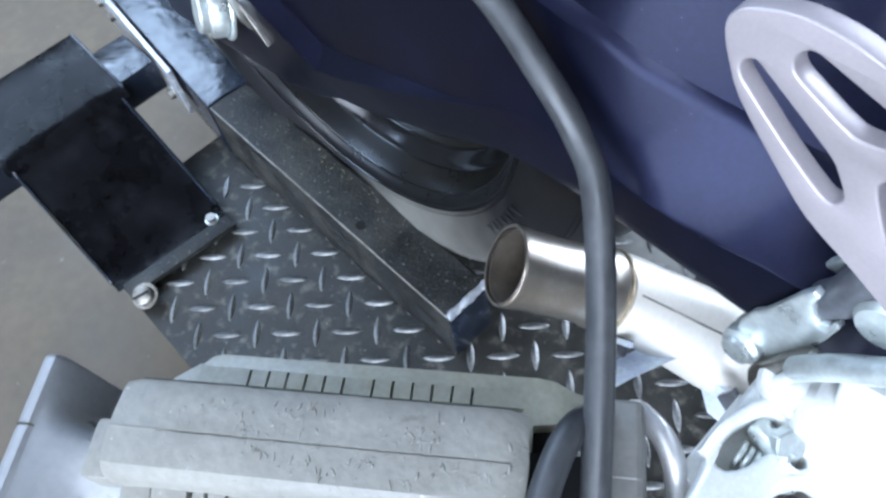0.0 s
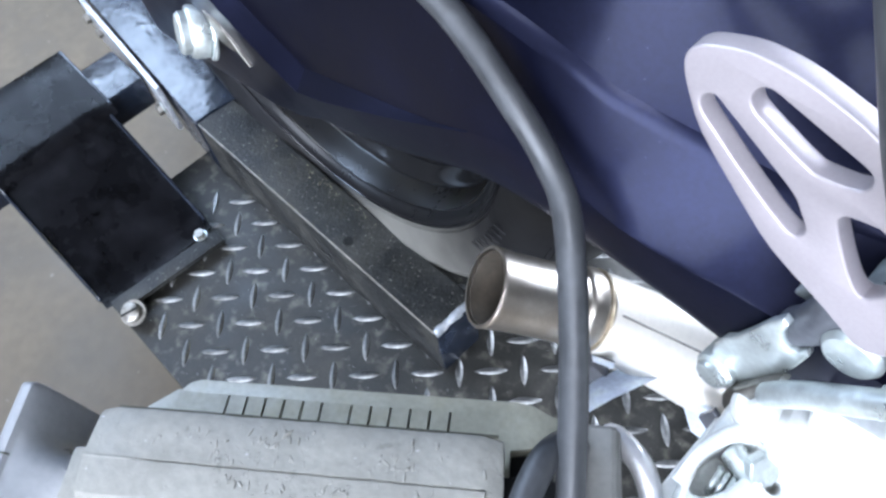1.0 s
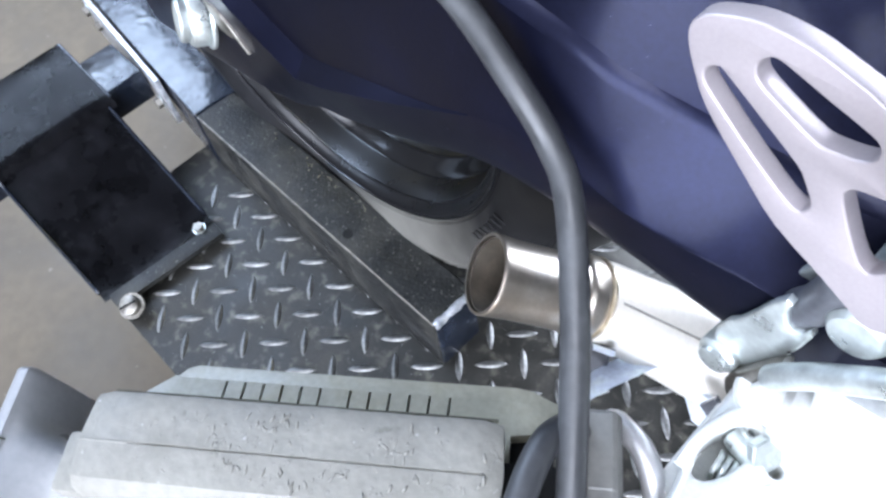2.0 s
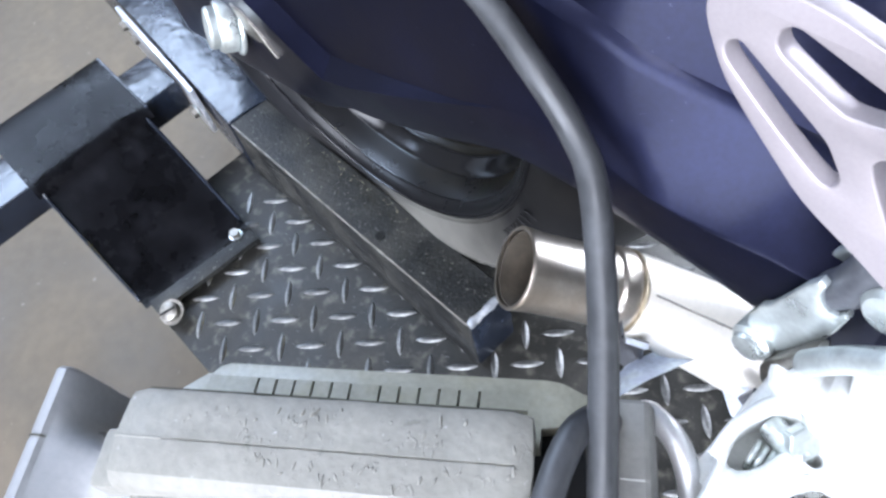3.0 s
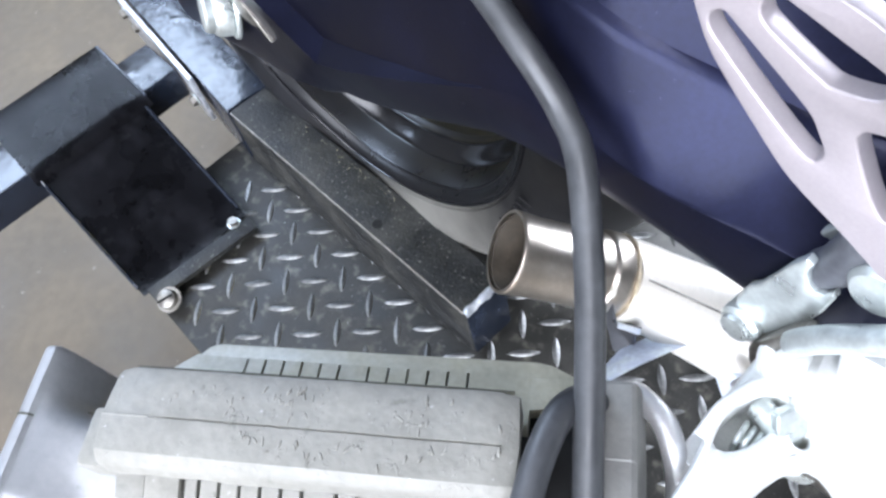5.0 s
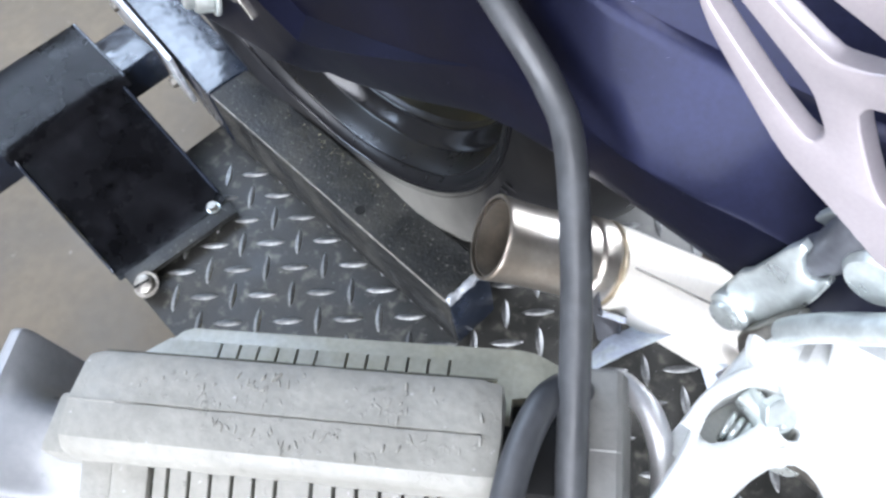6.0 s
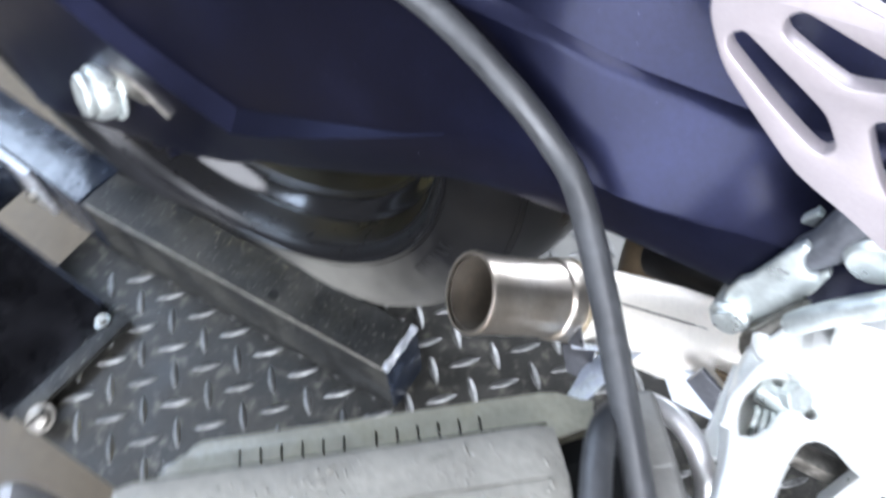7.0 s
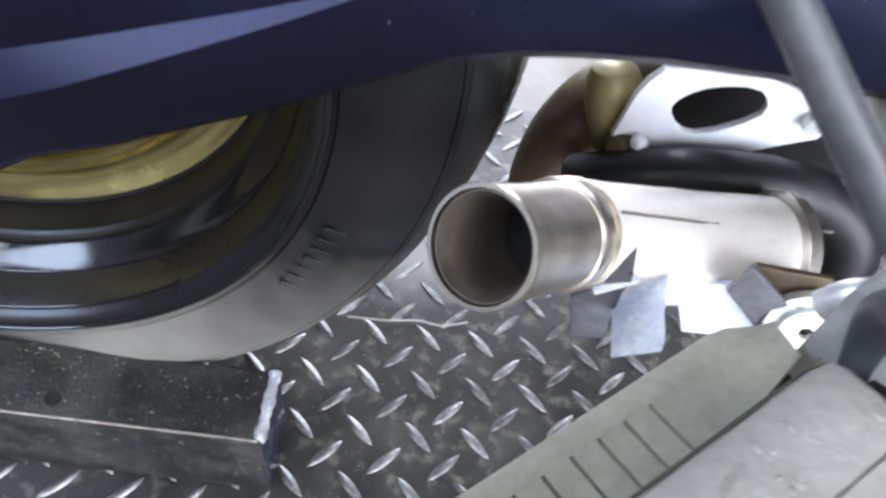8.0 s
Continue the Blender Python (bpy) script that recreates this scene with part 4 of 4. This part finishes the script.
pocket = [(0.1435, -0.119), (0.1430, -0.107), (0.1470, -0.097), (0.1530, -0.0935), (0.1575, -0.098), (0.1555, -0.107), (0.1530, -0.116), (0.1480, -0.1215)]
slot = [(0.1715, -0.0815), (0.1755, -0.0800), (0.1840, -0.0835), (0.1880, -0.0880), (0.1810, -0.0895), (0.1745, -0.0865)]
hole = [(0.1645 + 0.0026 * math.cos(a), -0.1015 + 0.0026 * math.sin(a)) for a in (0, 1.05, 2.09, 3.14, 4.19, 5.24)]
part("casting", cut_plate(cast, [pocket, slot, hole], 0.016, 0.003, Matrix.Translation((0, 0, 0.344)), 1), M_CAST, bracket)
part("pocket_floor", cut_plate([(0.1375, -0.127), (0.1370, -0.088), (0.163, -0.086), (0.163, -0.127)], [], 0.003, 0.0006, Matrix.Translation((0, 0, 0.3350))), M_CAST, bracket)
part("pivot_pin", lathe([(0.0, 0.016), (0.0038, 0.016), (0.0046, 0.015), (0.0046, 0.0), (0.0, 0.0)], axis_pose((0.1485, -0.0985, 0.3455), (0.9, -0.35, 0.25)), 28), M_ZINC, bracket)
coil = [Vector((0.1488 + 0.00042 * a, -0.1105 + 0.0048 * math.cos(a), 0.3440 + 0.0048 * math.sin(a))) for a in [k * 0.42 for k in range(40)]]
part("coil_spring", tube(coil, 0.0010, 8), M_ZINC, bracket, "bright coil spring")
part("jaw", tube(smooth_path([(0.1412, -0.122, 0.3525), (0.1408, -0.110, 0.3545), (0.1440, -0.098, 0.3555), (0.1500, -0.0915, 0.3555), (0.1575, -0.0915, 0.354)], 5), 0.0023, 14), M_CAST, bracket)
part("lock_nut", hexagon(0.0058, 0.006, axis_pose((0.1570, -0.0990, 0.3500), (0.5, -0.3, 0.8))), M_ZINC, bracket)
part("boss", lathe([(0.0, 0.010), (0.0075, 0.010), (0.0095, 0.008), (0.0105, -0.004), (0.0, -0.004)], axis_pose((0.1480, -0.0830, 0.3520), (-0.2, -0.3, 1)), 32), M_CAST, bracket)
part("shoulder", block((0.070, 0.034, 0.020), Matrix.Translation((0.186, -0.074, 0.357)) @ pose(0, 0, 0, 8, 0, 12), 0.006, 3), M_CAST, bracket)
part("upper_rib", block((0.056, 0.012, 0.034), Matrix.Translation((0.1875, -0.0800, 0.373)) @ pose(0, 0, 0, 0, -12, 0), 0.004, 3), M_CAST, bracket)
part("stay", block((0.014, 0.012, 0.12), Matrix.Translation((0.212, -0.070, 0.278)), 0.003), M_CAST, bracket)

# brake rod clevis
clevis = thing("clevis", (0.131, -0.077, 0.35), "zinc-plated brake rod clevis with pin", "clevis")
yoke = [(0.1235, 0.3585), (0.1230, 0.367), (0.1250, 0.376), (0.1275, 0.3795), (0.1310, 0.390), (0.1340, 0.400), (0.1370, 0.4065), (0.1393, 0.405), (0.1390, 0.400), (0.1408, 0.3955), (0.1430, 0.3935), (0.1455, 0.3945), (0.1472, 0.399), (0.1485, 0.397),
        (0.1475, 0.387), (0.1450, 0.375), (0.1400, 0.364), (0.1360, 0.354), (0.1320, 0.3505), (0.1270, 0.3515)]
for y in (-0.079, -0.064):
    part("cheek", cut_plate(yoke, [], 0.004, 0.0012, side_plate(y), 0), M_ZINC, clevis)
part("bridge", block((0.011, 0.018, 0.024), Matrix.Translation((0.1365, -0.0715, 0.3790)) @ pose(0, 0, 0, 0, 18, 0), 0.002, 2), M_ZINC, clevis)
part("pin", lathe([(0.0, 0.0235), (0.0064, 0.0235), (0.0076, 0.0220), (0.0078, 0.0)], axis_pose((0.1300, -0.0610, 0.3560), (-0.1, -1, 0)), 28), M_ZINC, clevis)
part("pin_head", lathe([(0.0, 0.0255), (0.0054, 0.0252), (0.0058, 0.0236), (0.0, 0.0236)], axis_pose((0.1300, -0.0610, 0.3560), (-0.1, -1, 0)), 24), M_ZINC, clevis)
part("rod", tube([(0.1405, -0.0720, 0.393), (0.1440, -0.0735, 0.402), (0.1480, -0.073, 0.424)], 0.0066, 24), M_ROD, clevis, "dull steel rod end")
lever = thing("brake_lever", (0.16, -0.088, 0.36), "bare aluminium brake lever arm behind the bracket", "lever")
part("arm", tube(smooth_path([(0.1455, -0.088, 0.3740), (0.150, -0.0885, 0.384), (0.1595, -0.0885, 0.3985), (0.182, -0.087, 0.422), (0.22, -0.085, 0.44)], 6), [0.0034] + [0.0043] * 24, 20), M_ZINC, lever)
part("tongue", cut_plate([(0.1335, 0.353), (0.1380, 0.362), (0.1450, 0.382), (0.1490, 0.384), (0.1470, 0.370), (0.1430, 0.352), (0.1405, 0.340), (0.1365, 0.341)], [], 0.005, 0.001, side_plate(-0.0835), 1), M_DULL, lever, "dull steel tongue")
part("tongue_edge", tube([(0.1415, -0.0868, 0.3420), (0.1445, -0.0872, 0.3600), (0.1495, -0.0868, 0.3840)], 0.0022, 12), M_CAST, lever)

fibre = part("fibre", tube(smooth_path([(-0.041, 0.067, 0.003), (-0.014, 0.067, 0.004), (0.011, 0.071, 0.003), (0.029, 0.069, 0.0035), (0.049, 0.075, 0.003)], 6), 0.0007, 8), M_RUBBER)
tagged(fibre, "pale loose fibre lying on the checker plate", "fibre")

# ---- under the engine ----
elbow = thing("header_elbow", (0.08, 0.08, 0.1), "heat-browned steel exhaust elbow under the engine", "exhaust elbow")
er = smooth_path([(0.078, 0.075, 0.10), (0.076, 0.078, 0.15), (0.078, 0.082, 0.178), (0.086, 0.088, 0.199), (0.102, 0.10, 0.209), (0.135, 0.12, 0.206)], 6)
part("bend", tube(er, 0.0235, 36), M_BROWN, elbow)
part("collar", lathe([(0.0, -0.026), (0.006, -0.0255), (0.0115, -0.0225), (0.0140, -0.017), (0.0130, 0.0), (0.0062, 0.022), (0.0, 0.0225)], axis_pose((0.0925, 0.066, 0.231), (0.12, -0.2, -0.95)), 36), M_OLIVE, elbow, "browned conical collar")
link = thing("link_arm", (0.14, 0.05, 0.22), "bright aluminium link arm with an oval slot", "link arm")
la = [(0.092, 0.226), (0.0945, 0.240), (0.0975, 0.262), (0.108, 0.276), (0.150, 0.277), (0.173, 0.269), (0.180, 0.263), (0.190, 0.257), (0.193, 0.246), (0.182, 0.241), (0.156, 0.2275), (0.131, 0.2165), (0.116, 0.214), (0.110, 0.223), (0.102, 0.229)]
lo_ = [(0.115, 0.250), (0.118, 0.259), (0.130, 0.267), (0.150, 0.270), (0.159, 0.262), (0.158, 0.252), (0.135, 0.237), (0.124, 0.238)]
crank = part("crankcase", block((0.36, 0.20, 0.29), Matrix.Translation((0.305, 0.190, 0.275)), 0.012, 3), M_BLACKFILL)
tagged(crank, "dark underside of the engine casing", "engine")
part("arm", cut_plate(la, [lo_], 0.005, 0.001, side_plate(0.050), 1), M_LINK, link)
for x, z in ((0.107, 0.228), (0.181, 0.257)):
    part("bolt_head", hexagon(0.0055, 0.006, axis_pose((x, 0.046, z), (0, -1, 0))), M_ZINC, link)
part("ball_stud", lathe([(0.0001, 0.0042), (0.0022, 0.0036), (0.0038, 0.0020), (0.0042, 0.0), (0.0036, -0.0024), (0.0001, -0.0042)], axis_pose((0.1051, 0.0420, 0.2328), (0, -1, 0.2)), 24), M_LINK, link, "bright round stud")
part("stud_boot", lathe([(0.0001, 0.0060), (0.0050, 0.0045), (0.0085, 0.0010), (0.0090, -0.0030), (0.0001, -0.0040)], axis_pose((0.1006, 0.0460, 0.2242), (0, -1, 0.4)), 28), M_BROWN, link, "dark rubber boot")
duct = part("rubber_hose", tube(smooth_path([(0.082, 0.045, 0.198), (0.105, 0.034, 0.2165), (0.13, 0.03, 0.2255), (0.17, 0.03, 0.228), (0.205, 0.028, 0.220), (0.225, 0.02, 0.20), (0.23, 0.01, 0.15)], 6), 0.014, 24), M_HOSE)
tagged(duct, "thick black rubber hose above the exhaust", "hose")
eye_ = thing("spring_eye", (0.165, -0.06, 0.2), "bright steel eyelet with a round washer", "washer")
part("eyelet", lathe([(0.005, -0.002), (0.016, -0.002), (0.0165, 0), (0.016, 0.003), (0.005, 0.003)], axis_pose((0.164, -0.058, 0.236), (-0.2, -1, 0.3)), 40, True), M_ZINC, eye_)
part("washer", lathe([(0.003, 0.003), (0.010, 0.003), (0.0105, 0.006), (0.003, 0.006)], axis_pose((0.164, -0.058, 0.236), (-0.2, -1, 0.3)), 40, True), M_CAST, eye_)
part("eye_bar", block((0.052, 0.010, 0.012), Matrix.Translation((0.192, -0.0590, 0.236)), 0.002), M_DULL, eye_)

# ---- tread lugs ----
LUG_L, LUG_W, LUG_H = 0.030, 0.0062, 0.0018


def lug_mesh():
    bm = bmesh.new()
    n = 6
    top, low, mid = [], [], []
    for side in (1, -1):
        for k in range(n):
            t = -1 + 2 * k / n if side == 1 else 1 - 2 * k / n
            w = (1 - abs(t) ** 2.2) * LUG_W / 2 + 0.0004
            low.append(bm.verts.new((t * LUG_L / 2, side * -w, -0.0002)))
            top.append(bm.verts.new((t * LUG_L / 2 * 0.93, side * -w * 0.55, LUG_H * (1 - 0.55 * t * t))))
    for k in range(2 * n):
        j = (k + 1) % (2 * n)
        bm.faces.new([low[k], low[j], top[j], top[k]])
    bm.faces.new(top)
    bmesh.ops.recalc_face_normals(bm, faces=bm.faces)
    return bm


lug0 = bpy.data.meshes.new("lug")
lb = lug_mesh()
lb.to_mesh(lug0)
lb.free()
lug0.materials.append(M_LUG)
lug0.shade_smooth()
far = bmesh.new()
count = 0
sq = math.sqrt(0.5)
for i in range(-60, 60):
    for j in range(-60, 60):
        x, y = P * (i + j) * sq, P * (i - j) * sq
        if not (PX0 + 0.055 < x < PX1 - 0.01 and PY0 + 0.012 < y < PY1 - 0.012):
            continue
        m = Matrix.Translation((x, y, 0)) @ Matrix.Rotation(radians(45 if (i + j) % 2 == 0 else -45), 4, "Z")
        if -0.36 < x < 0.2 and y < 0.06 and count < 300:
            ob = new("lug", lug0)
            ob.parent = deck
            ob.matrix_parent_inverse = Matrix.Identity(4)
            ob.matrix_basis = m
            count += 1
        elif x < 0.7:
            far.from_mesh(lug0)
            far.verts.ensure_lookup_table()
            bmesh.ops.transform(far, matrix=m, verts=far.verts[-24:])
ob = part("tread_relief", far, M_LUG, deck)
tagged(ob, "further raised tread lugs", kind="stuff")
